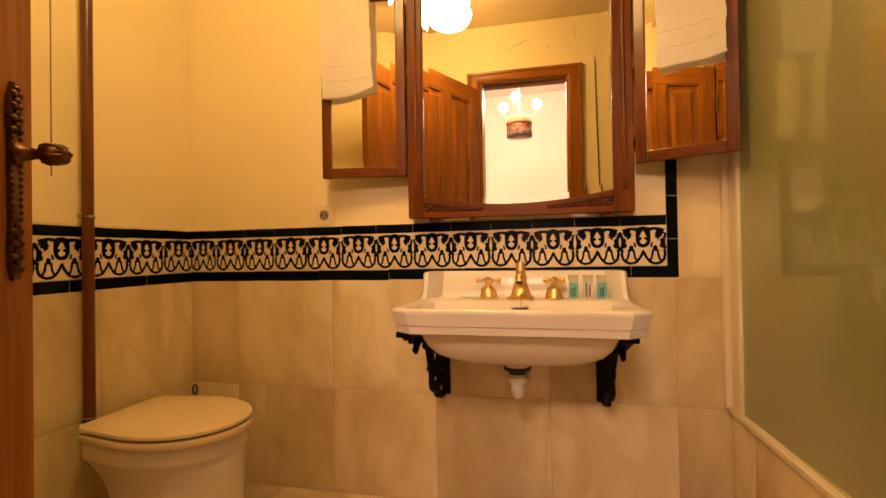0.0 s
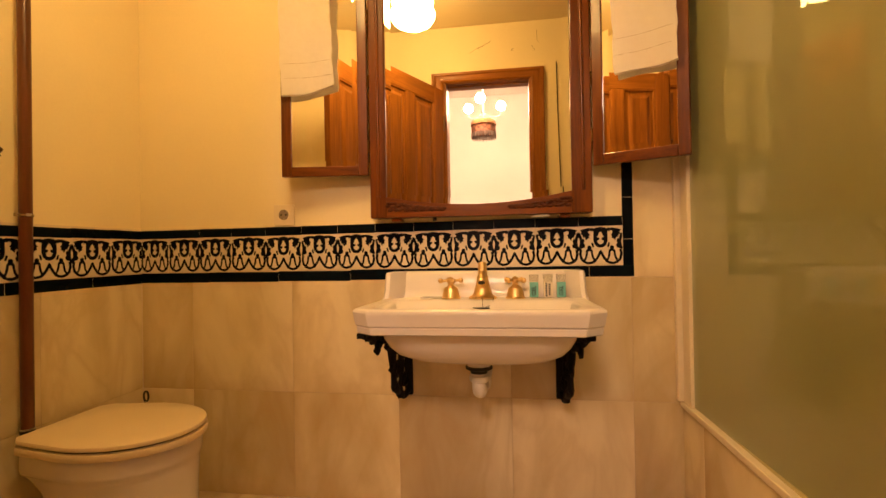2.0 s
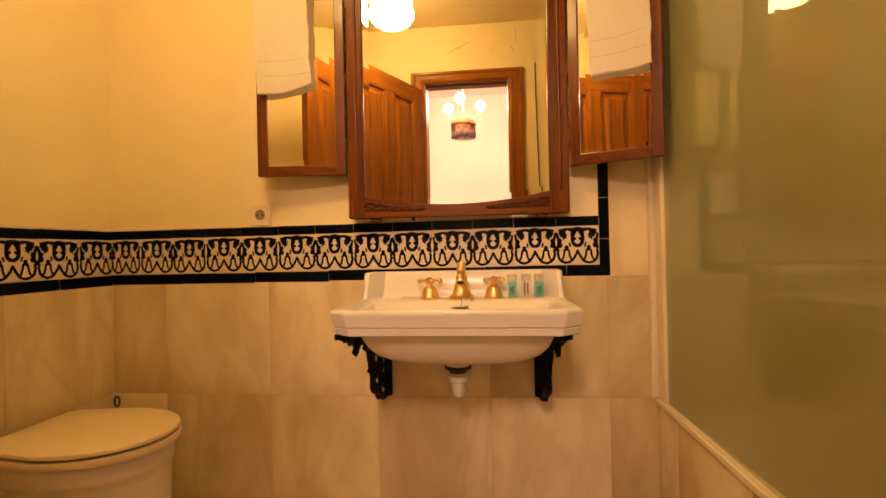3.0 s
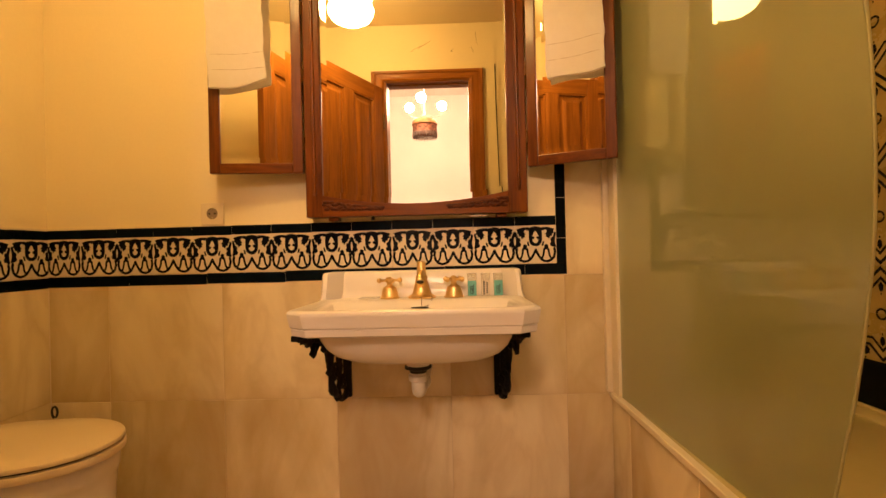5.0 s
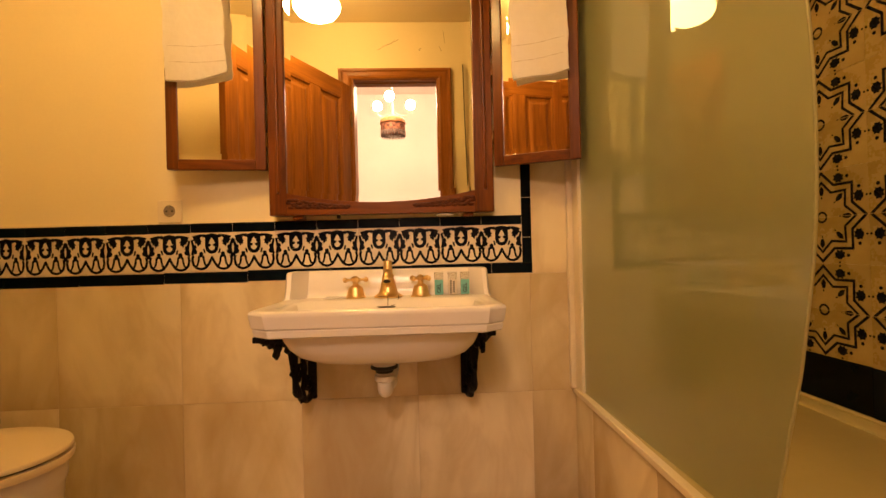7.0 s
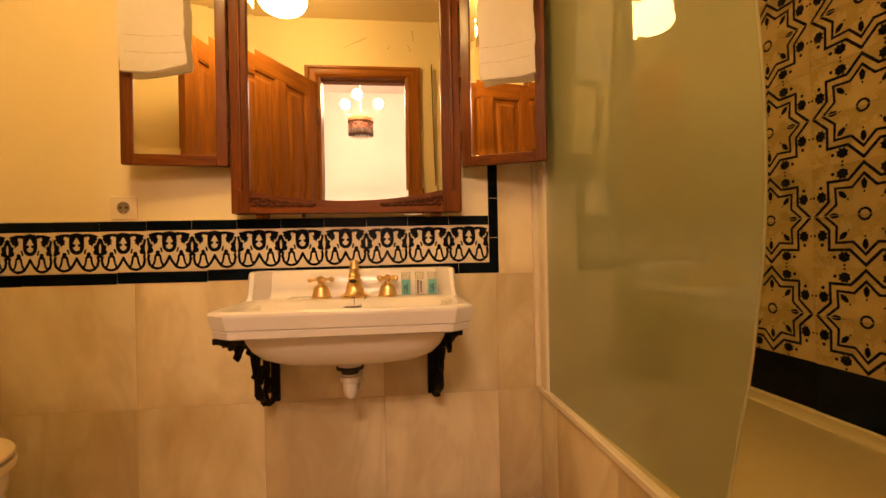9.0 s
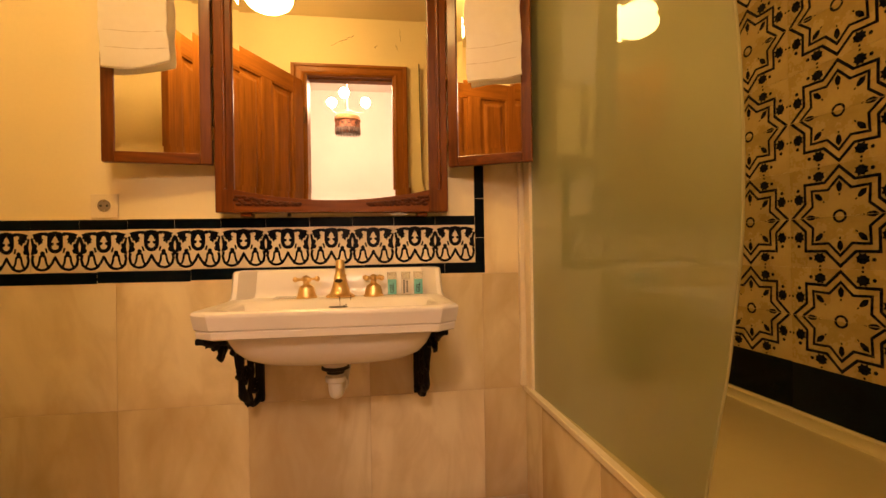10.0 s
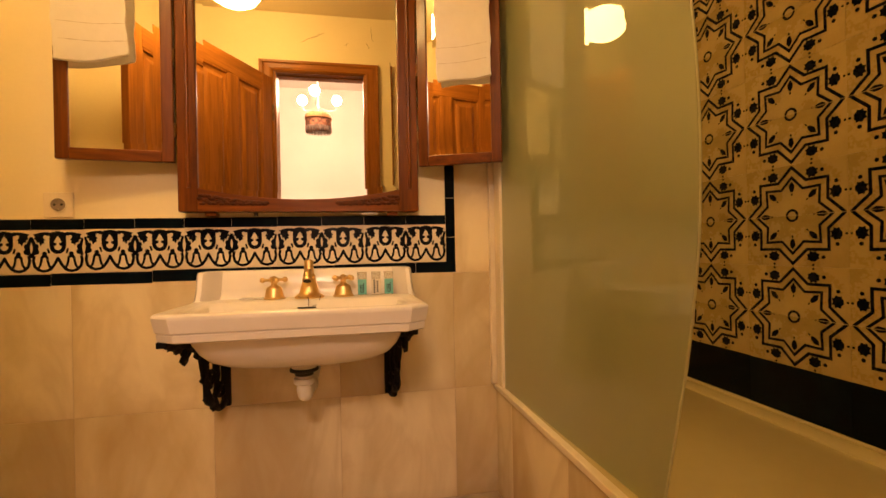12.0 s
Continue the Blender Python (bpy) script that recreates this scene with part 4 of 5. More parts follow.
def wing(hinge_x, sign, width, angle):
    M = Matrix.Translation((hinge_x, -0.055, 0)) @ Matrix.Rotation(radians(angle), 4, "Z") @ Matrix.Diagonal((sign, 1, 1, 1))
    st, d0, d1 = 0.034, -0.012, 0.012
    bm = box(0, st, d0, d1, WZ0, WZ1, 0.003, M)
    rbox(bm, width - st, width, d0, d1, WZ0, WZ1, 0.003, M)
    fr = part("wing", bm, M_WOOD_V, mirror, "hinged mahogany side wing")
    part("wing_rail", box(st, width - st, d0 + 0.001, d1 - 0.001, WZ0, WZ0 + st, 0.003, M), M_WOOD_H, fr)
    part("wing_rail", box(st, width - st, d0 + 0.001, d1 - 0.001, WZ1 - st, WZ1, 0.003, M), M_WOOD_H, fr)
    bm = bmesh.new()
    glass_plate(bm, [(st, WZ0 + st), (width - st, WZ0 + st), (width - st, WZ1 - st), (st, WZ1 - st)], -0.0040, -0.0032, 0.020, M)
    part("wing_glass", bm, M_MIRROR, fr, "bevelled mirror glass")
    part("wing_back", box(st, width - st, 0.004, 0.009, WZ0 + st, WZ1 - st, 0, M), M_WOOD_V, fr)
    for z in (1.27, 1.5, 1.73):
        bm = bmesh.new()
        lathe(bm, [(0.004, z - 0.022), (0.004, z + 0.022)], 8, M @ Matrix.Translation((-0.003, -0.010, 0)))
        part("hinge", bm, M_BRONZE, fr)
    return M


WL = wing(MX0 - 0.008, -1, 0.306, 6.5)
WR = wing(MX1 + 0.008, 1, 0.283, -24.7)
for x in (-0.30, 0.275):
    bm = box(x - 0.017, x + 0.017, -0.05, -TT, 1.006, 1.0175, 0.002)
    part("support_block", bm, M_WOOD_H, mirror)
bm = bmesh.new()
ball(bm, (0.195, -0.042, 1.0125), 0.02, 16, (1.6, 0.9, 0.28))
part("felt_pad", bm, M_PLASTIC, mirror, "white oval pad", smooth=True)

bm = bmesh.new()
lathe(bm, [(0.006, 1.006), (0.0065, 1.014), (0.004, 1.018)], 12, Matrix.Translation((-0.165, -0.045, 0)))
part("screw", bm, M_BLACK, mirror, "dark screw head", smooth=True)

# ---- towels folded over the wings ----


def towel(x0, x1, zb, M, label, lean):
    """A folded terry towel hung over a wing's top rail: front and back fall in one sheet with thickness."""
    bm = bmesh.new()
    nx, path = 14, []
    for i in range(26):
        t = i / 25
        path.append((-0.030 - 0.012 * math.sin(t * 1.5), zb + (WZ1 - zb + 0.01) * t))
    path += [(-0.022, WZ1 + 0.022), (0.0, WZ1 + 0.028), (0.02, WZ1 + 0.018)] + [(0.024, WZ1 - 0.02 - 0.02 * i) for i in range(4)]
    grid = []
    for j, (y, z) in enumerate(path):
        row = []
        for i in range(nx + 1):
            u = i / nx
            x = x0 + (x1 - x0) * u + lean * (z - zb)
            fold = 0.004 * math.sin(u * 7 + z * 3) + 0.003 * math.sin(u * 3 - z * 8)
            sag = (0.003 * math.sin(u * 5.2) + (0.007 * max(0.0, u - 0.72) / 0.28 if lean < 0 else 0.030 * max(0.0, 0.6 - u) ** 1.5 / 0.465)) if j < 6 else 0
            row.append((x + 0.0016 * math.sin(z * 41) + 0.0012 * math.sin(z * 97 + u), y + (fold if y < 0 else 0), z + sag * (1 - j / 6)))
        grid.append(row)
    th = 0.006
    fr = [[bm.verts.new(M @ Vector((x, y - th, z))) for x, y, z in r] for r in grid]
    bk = [[bm.verts.new(M @ Vector((x, y + (th if y < 0.01 else 0) * 0.6, z - 0.002))) for x, y, z in r] for r in grid]
    for g in (fr, bk):
        for a, b in zip(g, g[1:]):
            for i in range(nx):
                bm.faces.new((a[i], a[i + 1], b[i + 1], b[i]))
    J = len(grid) - 1
    for i in range(nx):
        bm.faces.new((fr[0][i], fr[0][i + 1], bk[0][i + 1], bk[0][i]))
        bm.faces.new((fr[J][i], fr[J][i + 1], bk[J][i + 1], bk[J][i]))
    for j in range(J):
        bm.faces.new((fr[j][0], fr[j + 1][0], bk[j + 1][0], bk[j][0]))
        bm.faces.new((fr[j][nx], fr[j + 1][nx], bk[j + 1][nx], bk[j][nx]))
    th_ob = thing("hand_towel", M @ Vector(((x0 + x1) / 2, 0, zb)), label, "towel", "towels on the mirror wings")
    ob = part("cloth", bm, M_TOWEL, th_ob, smooth=True)
    bm = bmesh.new()
    for dz in (0.055, 0.105):
        pts = []
        for i in range(nx + 1):
            u = i / nx
            z = zb + dz + (0.002 * u if lean < 0 else 0.012 * (1 - u) - 0.002)
            t = (z - zb) / (WZ1 - zb + 0.01)
            x = x0 + (x1 - x0) * u + lean * (z - zb) + 0.0016 * math.sin(z * 41)
            y = -0.030 - 0.012 * math.sin(t * 1.5) + 0.004 * math.sin(u * 7 + z * 3) + 0.003 * math.sin(u * 3 - z * 8) - th + 0.0003
            pts.append(M @ Vector((x, y, z)))
        tube(bm, pts[:-1], [0.0004 + 0.0004 * (i % 3) for i in range(nx)], 6)
    part("woven_band", bm, M_THREAD, th_ob, "woven border lines")
    return th_ob


towel(0.110, 0.292, 1.452, WL, "white terry towel with woven border hung over mirror wing", 0.02)
towel(0.076, 0.256, 1.444, WR, "white terry towel with woven border hung over mirror wing", -0.01)

# ---- socket ----
sock = thing("wall_socket", (-0.741, -0.004, 1.044), "cream round-pin wall socket in a square plate", "socket")
SX, SZ = -0.741, 1.046
part("plate", box(SX - 0.040, SX + 0.040, -0.010, -0.0005, SZ - 0.040, SZ + 0.038, 0.003), M_SOCKET, sock)
bm = bmesh.new()
RX = Matrix.Translation((SX, -0.010, SZ)) @ Matrix.Rotation(radians(90), 4, "X")
lathe(bm, [(0.0215, -0.004), (0.0225, 0.0015), (0.0205, 0.002), (0.0195, -0.0015)], 24, RX)
part("ring", bm, M_SOCKET, sock, smooth=True)
# flat disc whose darker colour stands for shade in the round recess
bm = bmesh.new()
lathe(bm, [(0.0196, 0.0002), (0.0196, 0.0006)], 24, RX)
part("well", bm, M_WELL_SHADE, sock)
# small black studs put the shade of the two pin holes on the well
bm = bmesh.new()
for dx in (-0.0095, 0.0095):
    lathe(bm, [(0.0036, 0.0), (0.0036, 0.0014), (0.002, 0.0014)], 10, RX @ Matrix.Translation((dx, 0, 0)))
part("pin_holes", bm, M_BLACK, sock, "black studs for the shade in the pin holes")
for sz in (-1, 1):
    part("earth_clip", box(SX - 0.003, SX + 0.003, -0.0125, -0.0106, SZ + sz * 0.0165 - 0.003, SZ + sz * 0.0165 + 0.003, 0.0005), M_CHROME, sock)

# ---- toilet, backed onto the west wall ----
toilet = thing("toilet", (-1.07, -0.395, 0), "cream ceramic toilet with closed lid", "toilet")
TY, TXB, TXF, TW = -0.398, -1.268, -0.820, 0.183


def dee(s, z, xb=TXB, xf=TXF, w=TW, off=0.0, n=30):
    """A seat outline: straight at the back, round in front."""
    xc = xb + (xf - xb) * 0.45
    pts = []
    for i in range(n + 1):
        a = -math.pi / 2 + math.pi * i / n
        pts.append((xc + (xf - xc) * math.cos(a) ** 0.9 if 0 < i < n else xc, w * math.sin(a)))
    pts += [(xb + 0.03, w * 0.86), (xb, w * 0.72), (xb, -w * 0.72), (xb + 0.03, -w * 0.86)]
    cx = (xb + xf) / 2
    return [(cx + (x - cx) * s + off, TY + y * s, z) for x, y in pts]


bm = bmesh.new()
loft(bm, [dee(0.955, 0.3935), dee(0.992, 0.394), dee(1.0, 0.3965), dee(1.0, 0.4015), dee(0.992, 0.4055), dee(0.975, 0.4070), dee(0.6, 0.4080)])
part("lid", bm, M_SEAT, toilet, smooth=True)
bm = bmesh.new()
loft(bm, [dee(0.96, 0.3665), dee(1.004, 0.3675), dee(1.012, 0.373), dee(1.012, 0.381), dee(1.004, 0.3865), dee(0.955, 0.388)])
part("seat", bm, M_SEAT, toilet, smooth=True)
# black slab puts the gap's shade between lid and seat
bm = bmesh.new()
loft(bm, [dee(0.945, 0.3875), dee(0.945, 0.3940)])
part("seat_gap_shade", bm, M_BLACK, toilet, "black slab for the shade between lid and seat")
bm = bmesh.new()


def pan(w, back, z, front=0.0):
    return dee(1.0, z, xb=TXB + back, xf=TXF - 0.012 - front, w=TW * w)


loft(bm, [pan(0.80, 0.06, 0.0, 0.005), pan(0.80, 0.06, 0.02, 0.005), pan(0.74, 0.07, 0.04, 0.008), pan(0.72, 0.07, 0.14, 0.008), pan(0.76, 0.06, 0.21, 0.008), pan(0.82, 0.045, 0.258, 0.008), pan(0.875, 0.025, 0.290, 0.007), pan(0.905, 0.012, 0.304, 0.006), pan(0.945, 0.004, 0.312, 0.003), pan(0.955, 0.002, 0.322, 0.001), pan(0.955, 0.002, 0.352, 0.001), pan(0.93, 0.006, 0.3645, 0.010)])
part("bowl", bm, M_CERAMIC, toilet, smooth=True)
for y in (-0.31, -0.48):
    bm = bmesh.new()
    lathe(bm, [(0.012, 0.364), (0.012, 0.394), (0.008, 0.398)], 12, Matrix.Translation((TXB + 0.012, y, 0)))
    part("hinge", bm, M_SEAT, toilet, smooth=True)

# flush pipe, clamp and pull chain
PX, PY = -1.302, -0.470
pipe = thing("flush_pipe", (PX, PY, 0.40), "brown painted flush pipe running up the wall", "pipe")
bm = bmesh.new()
tube(bm, [(PX, PY, 0.40), (PX, PY, 1.4), (PX, PY, ZC - 0.001)], 0.0165, 18)
part("pipe", bm, M_PIPE, pipe, smooth=True)
bm = bmesh.new()
lathe(bm, [(0.0172, 0.36), (0.0178, 0.398), (0.0172, 0.402)], 16, Matrix.Translation((PX, PY, 0)))
tube(bm, curve_pts([(PX, PY, 0.38), (PX, PY, 0.33), (PX + 0.015, PY + 0.03, 0.30), (PX + 0.05, PY + 0.06, 0.29)]), 0.017, 12)
part("rubber_cuff", bm, M_BLACK, pipe, "black rubber cuff", smooth=True)
bm = bmesh.new()
lathe(bm, [(0.0168, 0.402), (0.0182, 0.403), (0.0182, 0.406), (0.0168, 0.407)], 18, Matrix.Translation((PX, PY, 0)))
part("ring", bm, M_CHROME, pipe, "thin bright metal ring", smooth=True)
bm = bmesh.new()
lathe(bm, [(0.0175, 1.020), (0.020, 1.022), (0.020, 1.027), (0.0175, 1.029)], 18, Matrix.Translation((PX, PY, 0)))
tube(bm, [(PX, PY + 0.018, 1.024), (XW, PY + 0.018, 1.024)], 0.004, 8)
rbox(bm, PX - 0.004, PX + 0.004, PY - 0.030, PY - 0.018, 1.020, 1.029)
part("clamp", bm, M_CHROME, pipe, "metal pipe clamp", smooth=True)
chain2 = thing("pull_chain", (-1.25, -0.616, 2.4), "thin dark ball pull chain hanging from the ceiling", "pull chain")
bm = bmesh.new()
for k in range(200):
    bmesh.ops.create_icosphere(bm, subdivisions=1, radius=0.0026, matrix=Matrix.Translation((-1.25, -0.616, 1.128 + 0.0066 * k)))
tube(bm, [(-1.25, -0.616, 1.128), (-1.25, -0.616, ZC - 0.03)], 0.0009, 5)
part("bead_chain", bm, M_CHAIN, chain2, smooth=True)
bm = bmesh.new()
lathe(bm, [(0.016, ZC - 0.001), (0.016, ZC - 0.02), (0.006, ZC - 0.034)], 14, Matrix.Translation((-1.25, -0.616, 0)))
part("ceiling_cup", bm, M_BRASS, chain2, smooth=True)

# stop valve with an oval black handle behind the toilet
valve = thing("stop_valve", (-1.30, -0.03, 0.318), "small stop valve with black oval handle on wall", "valve")
bm = bmesh.new()
tube(bm, [(-1.305, -TT, 0.313), (-1.305, -0.035, 0.313)], 0.009, 12)
tube(bm, [(-1.305, -0.03, 0.313), (-1.305, -0.03, 0.343)], 0.006, 10)
part("body", bm, M_CHROME, valve, smooth=True)
bm = bmesh.new()
tube(bm, [(-1.305 + 0.010 * math.cos(a), -0.03, 0.362 + 0.019 * math.sin(a)) for a in (2 * math.pi * i / 20 for i in range(21))], 0.0035, 8)
part("handle", bm, M_BLACK, valve, "black oval ring", smooth=True)

# ---- bathtub ----
AX = 0.643                                       # face of the apron
YB = YS
bath = thing("bathtub", (1.0, -0.87, 0), "built-in cream enamel bathtub with marble apron", "bathtub")


def tubloop(x0, x1, y0, y1, r, z, n=8):
    out = []
    for cx, cy, a0 in ((x1 - r, y1 - r, 0), (x0 + r, y1 - r, 90), (x0 + r, y0 + r, 180), (x1 - r, y0 + r, 270)):
        for i in range(n + 1):
            a = radians(a0 + 90 * i / n)
            out.append((cx + r * math.cos(a), cy + r * math.sin(a), z))
    return out


bm = bmesh.new()
X0, X1, Y1 = AX + 0.004, XE - TT - 0.001, -TT - 0.001
Y0b = YS + 0.001
loft(bm, [tubloop(X0, X1, Y0b, Y1, 0.004, 0.380), tubloop(X0 - 0.004, X1, Y0b, Y1, 0.004, 0.381), tubloop(X0 - 0.004, X1, Y0b, Y1, 0.004, 0.390), tubloop(X0 - 0.002, X1, Y0b, Y1, 0.004, 0.395), tubloop(X0 + 0.045, X1 - 0.035, Y0b + 0.05, Y1 - 0.06, 0.10, 0.394), tubloop(X0 + 0.055, X1 - 0.045, Y0b + 0.06, Y1 - 0.07, 0.10, 0.386), tubloop(X0 + 0.075, X1 - 0.065, Y0b + 0.10, Y1 - 0.11, 0.12, 0.25), tubloop(X0 + 0.12, X1 - 0.11, Y0b + 0.18, Y1 - 0.18, 0.12, 0.08), tubloop(X0 + 0.20, X1 - 0.19, Y0b + 0.3, Y1 - 0.3, 0.10, 0.06)])
part("tub", bm, M_ENAMEL, bath, smooth=True)
apron = part("apron", box(AX + TT, AX + 0.04, YS + 0.001, -TT - 0.001, 0, 0.379), M_GROUT, bath, "marble tiled bath apron")
part("edge_trim", box(AX - 0.010, AX + 0.0115, YS + 0.002, -TT - 0.002, 0.380, 0.3985, 0.003), M_PROFILE, bath, "cream edge trim")
bm = bmesh.new()
tube(bm, [(X1 - 0.001, Y0b + 0.01, 0.399), (X1 - 0.001, Y1 - 0.01, 0.399)], 0.006, 8)
part("sealant", bm, M_ENAMEL, bath, "cream sealant bead", smooth=True)

# ---- frosted bath screen ----
screen = thing("bath_screen", (0.65, -0.5, 0.395), "green frosted glass bath screen with curved free edge", "bath screen")
GX, LEAN = 0.650, 0.031                      # the free edge stands a little into the bath
part("wall_profile", box(AX - 0.021, AX + 0.022, -0.030, -TT - 0.0005, 0.3990, 2.0, 0.003), M_PROFILE, screen, "cream painted wall profile")
part("glass_profile", box(AX - 0.004, AX + 0.018, -0.090, -0.031, 0.399, 2.0, 0.004), M_PROFILE, screen, "cream painted glass profile")
edge = [(-0.882, 0.3987), (-0.898, 0.46), (-0.927, 0.585), (-0.95, 0.682), (-0.967, 0.781), (-0.981, 0.88), (-0.987, 0.979), (-0.988, 1.079), (-0.984, 1.178), (-0.975, 1.277), (-0.96, 1.376), (-0.935, 1.496), (-0.885, 1.634), (-0.806, 1.754), (-0.687, 1.843), (-0.508, 1.893)]
outline = [(p.x, p.y) for p in curve_pts([Vector((y * 0.989, z, 0)) for y, z in edge], 4)]
bm = bmesh.new()
sheet = [(-0.070, 0.3987)] + outline + [(-0.070, 1.90)]
loft(bm, [[(GX - LEAN * y - 0.003, y, z) for y, z in sheet], [(GX - LEAN * y + 0.003, y, z) for y, z in sheet]])
part("glass", bm, M_FROST, screen, "frosted green glass").visible_shadow = False
bm = bmesh.new()
tube(bm, [(GX - LEAN * y, y - 0.0010, z) for y, z in outline], 0.0024, 8)
part("edge_strip", bm, M_GLASS_EDGE, screen, "pale polished edge", smooth=True)

# ---- pieces: floor, wainscot, border and star tiles ----
G, GL = 0.0013, 0.0011


def piece(parent, name, cache, key, mats, m, polys=None):
    if key not in cache:
        cache[key] = tile_mesh(name, key[0], key[1], TT, mats, polys(key[0], key[1]) if polys else ())
    return put(name, cache[key], parent, m)


C_MARBLE, C_NAVY, C_BORDER, C_STAR, C_FLOOR = {}, {}, {}, {}, {}
Z1, Z2, Z3, Z4, Z5 = 0.388, 0.802, 0.840, 0.973, 1.006


def marble_row(parent, edges, z0, z1, turn, at):
    for a, b in zip(edges, edges[1:]):
        piece(parent, "marble_tile", C_MARBLE, (round(b - a - G, 4), round(z1 - z0 - G, 4)), [M_MARBLE], turn @ Matrix.Translation(at) @ Matrix.Translation((a + G / 2, 0, z0 + G / 2)))


JIG = random.Random(11)


def laid(x, z, along):
    """Where a border piece sits: the course falls a little to the west and south, and no piece is quite true."""
    dz = 0.0055 * (x + 0.2) if along == "north" else -0.0063 + 0.006 * x if along == "west" else 0.0
    m = Matrix.Translation((x, -0.0012 - JIG.uniform(0, 0.0006), z + dz + JIG.uniform(-0.0006, 0.0006)))
    return m @ pose(0, 0, 0, JIG.uniform(-0.2, 0.2), JIG.uniform(-0.25, 0.25), JIG.uniform(-0.25, 0.25))


def listel(parent, edges, z0, z1, turn, along):
    for a, b in zip(edges, edges[1:]):
        piece(parent, "navy_listel", C_NAVY, (round(b - a - GL, 4), round(z1 - z0 - GL, 4)), [M_NAVY], turn @ laid(a + GL / 2, z0 + GL / 2, along))


def border(parent, edges, turn, along):
    for a, b in zip(edges, edges[1:]):
        piece(parent, "border_tile", C_BORDER, (round(b - a - G, 4), round(Z4 - Z3 - G, 4)), [M_BORDER, M_BORDER_INK], turn @ laid(a + G / 2, Z3 + G / 2, along), border_shapes)


I = Matrix()
SX0, SX1 = 0.465, 0.500                              # upright navy strip
jn = [XW + 0.008, -1.12, -0.712, -0.312, 0.088, 0.490, AX + 0.012]
marble_row(wall_n, jn, 0.0, Z1, I, (0, 0, 0))
marble_row(wall_n, [*jn[:5], 0.490], Z1, Z2 + 0.004, I, (0, 0, 0))
marble_row(wall_n, [0.490, AX - 0.006], Z1, Z2, I, (0, 0, 0))
for z0, z1 in ((Z2, 1.20), (1.20, 1.60), (1.60, 2.0), (2.0, 2.4), (2.4, ZC)):
    marble_row(wall_n, [SX1, AX - 0.006], z0, z1, I, (0, 0, 0))
tw = (SX0 - (XW + 0.008)) / 13
wide = [0, 0.13, 0.20, 0.24, 0.24, 0.215, 0.20, 0.17, 0.145, 0.12, 0.09, 0.07, 0.03, 0]     # how far each joint has crept west, in motifs
je = [XW + 0.008 + tw * (i - wide[i]) for i in range(14)]
border(wall_n, [je[0]] + je[1::2], I, "north")
listel(wall_n, je, Z4, Z5, I, "north")
listel(wall_n, [XW + 0.008] + [0.355 - 0.28 * k for k in range(5, -1, -1)] + [SX1], Z2, Z3, I, "north")
zs = [Z3, 0.93, 1.07] + [1.21 + 0.14 * k for k in range(9)]
for a, b in zip(zs, zs[1:]):
    piece(wall_n, "navy_listel", C_NAVY, (round(SX1 - SX0 - G, 4), round(b - a - G, 4)), [M_NAVY], Matrix.Translation((SX0 + G / 2, 0, a + G / 2)))

WT = Matrix.Translation((XW, 0, 0)) @ Matrix.Rotation(radians(90), 4, "Z")
jw = [-1.738, -1.6, -1.2, -0.8, -0.4, 0.0]
marble_row(wall_w, jw, 0.0, Z1, WT, (0, 0, 0))
marble_row(wall_w, jw, Z1, Z2, WT, (0, 0, 0))
jb = [max(-1.738, -1.08 * tw * k) for k in range(12, -1, -1)]
border(wall_w, [jb[0]] + jb[1::2] + [jb[-1]], WT, "west")
listel(wall_w, jb, Z4, Z5, WT, "west")
listel(wall_w, [-0.22 - 0.28 * k for k in range(5, -1, -1)] + [0.0], Z2, Z3, WT, "west")

# east wall: navy band on the bath's rim, star tiles above
ET = Matrix.Translation((XE, 0, 0)) @ Matrix.Rotation(radians(-90), 4, "Z")
ST, SV, SZ0, SY0 = 0.147, 0.1400, 0.5425, 0.412
ys = [SY0 - 2 * ST + 2 * ST * k for k in range(5)] + [1.738]
GL = 0.0006
listel(wall_e, [0.002] + ys, 0.404, SZ0, ET, "east")
half = {}
for fz in (0, 1):
    w, h = 2 * ST - 0.0003, SV - 0.0003
    shapes = []
    for poly in star_shapes(h):
        for side in (1, -1):
            shapes.append([(w / 2 + side * x * w / (2 * h), h - z if fz else z) for x, z in poly])
    half[fz] = tile_mesh("star_tile", w, h, TT, [M_STAR, M_STAR_INK], shapes, 0.0003)
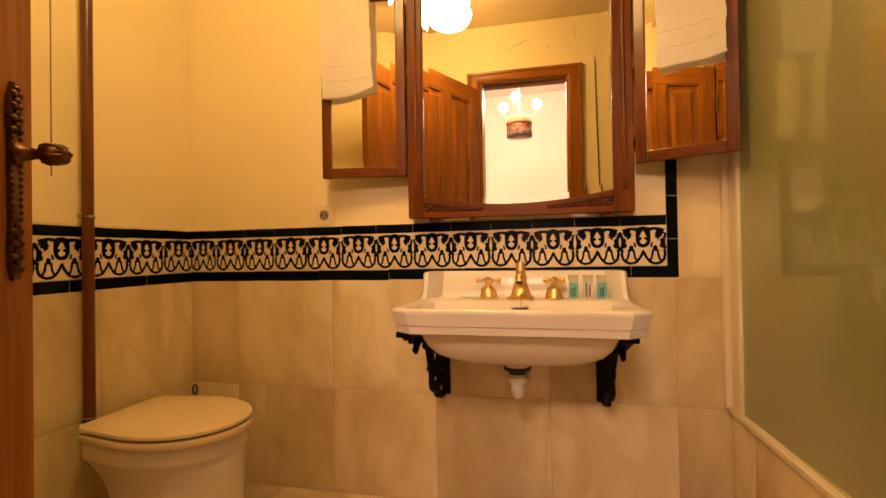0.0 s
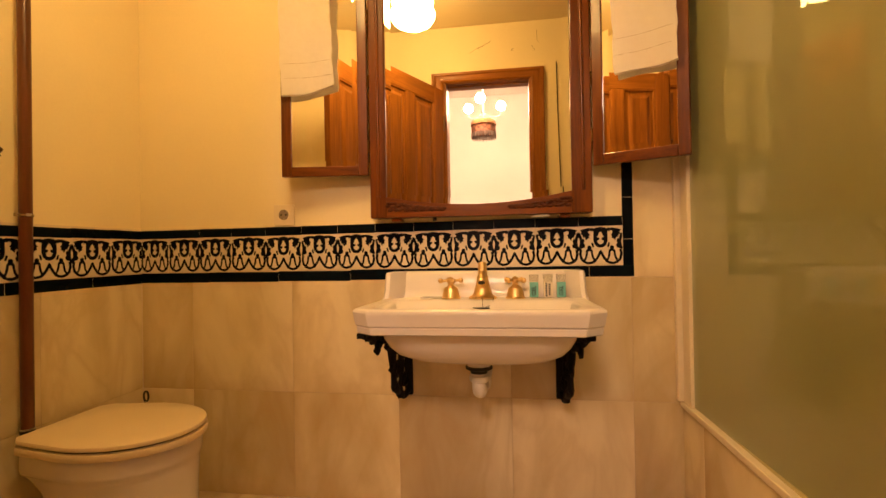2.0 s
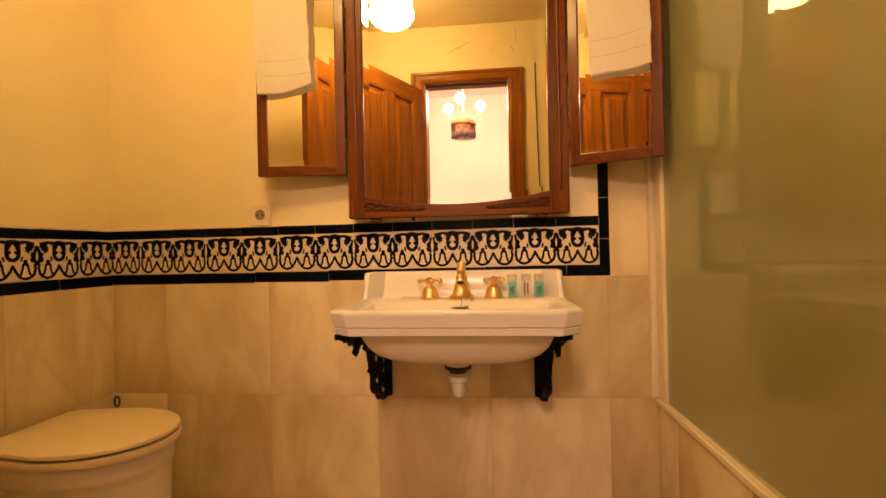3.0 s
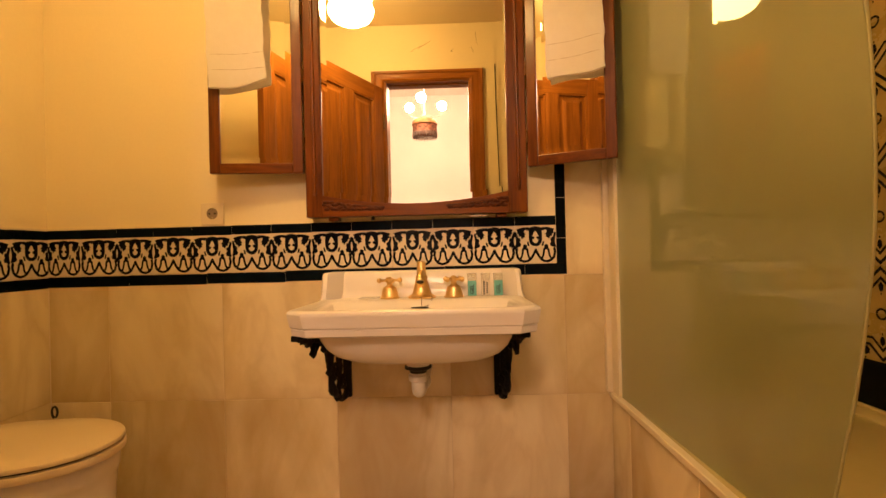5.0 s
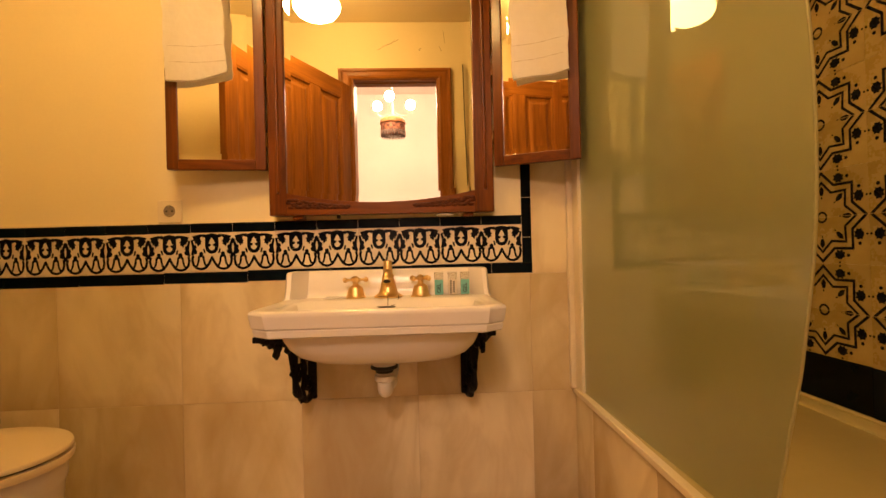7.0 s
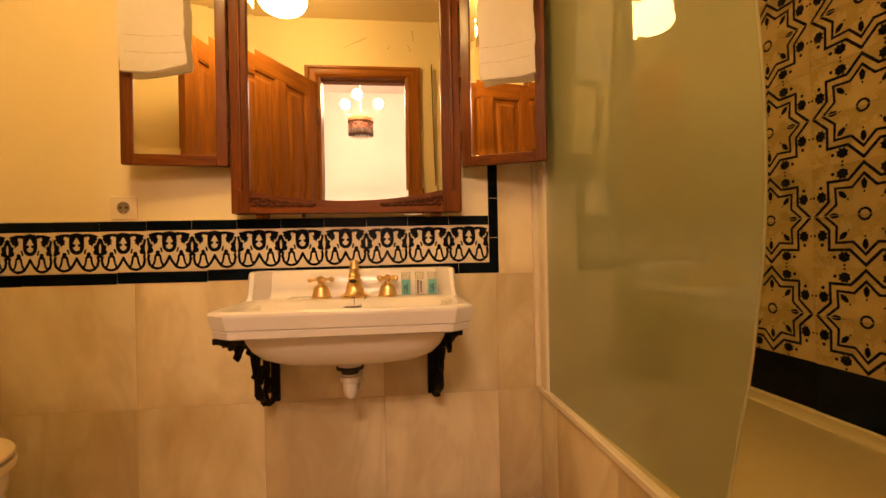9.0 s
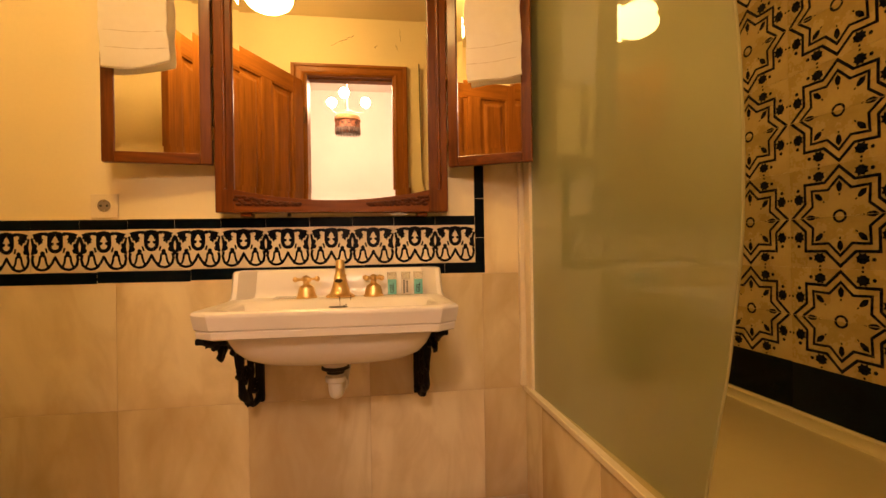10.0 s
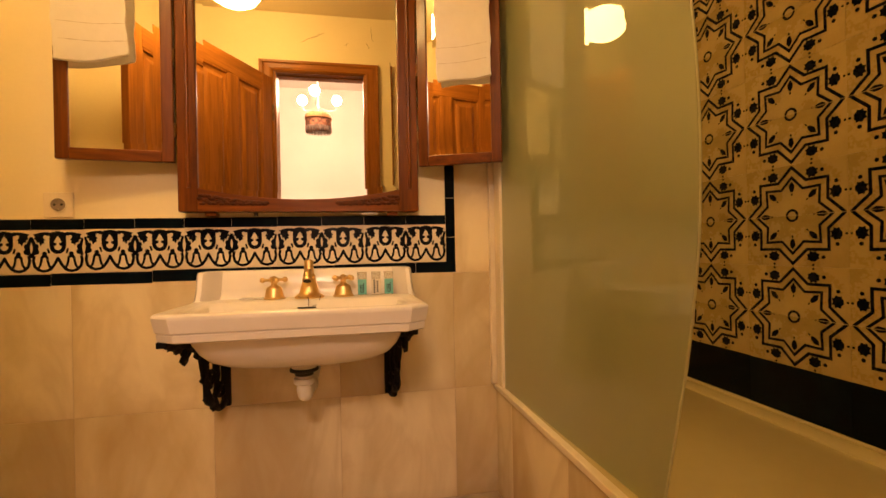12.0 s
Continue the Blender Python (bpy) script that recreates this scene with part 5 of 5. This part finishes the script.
for j in range(-1, 5):
    for k in range(13):
        y = SY0 + 2 * ST * j
        if y < 0 or y + 2 * ST > 1.74:
            continue
        put("star_tile", half[1 if k % 2 == 0 else 0], wall_e, ET @ Matrix.Translation((y, -JIG.uniform(0, 0.0005), SZ0 + SV * k)) @ pose(0, 0, 0, JIG.uniform(-0.15, 0.15), 0, JIG.uniform(-0.15, 0.15)))

# grout beds under the pieces
BED = TT - 0.0013
part("joint_bed", box(XW, AX, -BED, 0.001, -TT, Z2), M_JOINT, wall_n)
bm = box(XW, AX, -BED, 0.001, Z2, Z5 - 0.002)
rbox(bm, SX0 + 0.002, AX, -BED, 0.001, Z5 - 0.0021, ZC)
part("grout", bm, M_GROUT, wall_n)
part("joint_bed", box(XW - 0.001, XW + BED, YS, -0.0005, -TT, Z2), M_JOINT, wall_w)
part("grout", box(XW - 0.001, XW + BED, YS, -0.0005, Z2, Z5 - 0.002), M_GROUT, wall_w)
part("grout", box(XE - BED, XE + 0.001, YS, -0.0005, 0.0, 2.36), M_GROUT, wall_e)
part("grout", box(AX + TT - BED, AX + TT + 0.001, YS + 0.001, -TT - 0.002, 0, 0.378), M_JOINT, apron)
part("grout", box(XW, AX + 0.02, YS, 0.0, -TT - 0.001, -0.0013), M_JOINT, floor)

part("corner_joint", box(XW + TT - 0.001, XW + TT + 0.0016, -TT - 0.0016, -TT + 0.001, 0.0, Z2), M_GROUT, wall_n)

# bath apron and floor
APT = Matrix.Translation((AX + TT, 0, 0)) @ Matrix.Rotation(radians(-90), 4, "Z")
marble_row(apron, [0.010, 0.17, 0.57, 0.97, 1.37, 1.736], 0.0, 0.379, APT, (0, 0, 0))
FT = Matrix.Rotation(radians(-90), 4, "X")
for i in range(5):
    for j in range(5):
        x0, x1 = max(XW + 0.009, -1.32 + 0.4 * i), min(AX - 0.002, -1.32 + 0.4 * (i + 1))
        y0, y1 = max(YS + 0.002, -0.4 * (j + 1)), -0.4 * j - (0.009 if j == 0 else 0)
        piece(floor, "floor_tile", C_FLOOR, (round(x1 - x0 - G, 4), round(y1 - y0 - G, 4)), [M_FLOOR], Matrix.Translation((x0 + G / 2, y0 + G / 2, -TT)) @ FT)
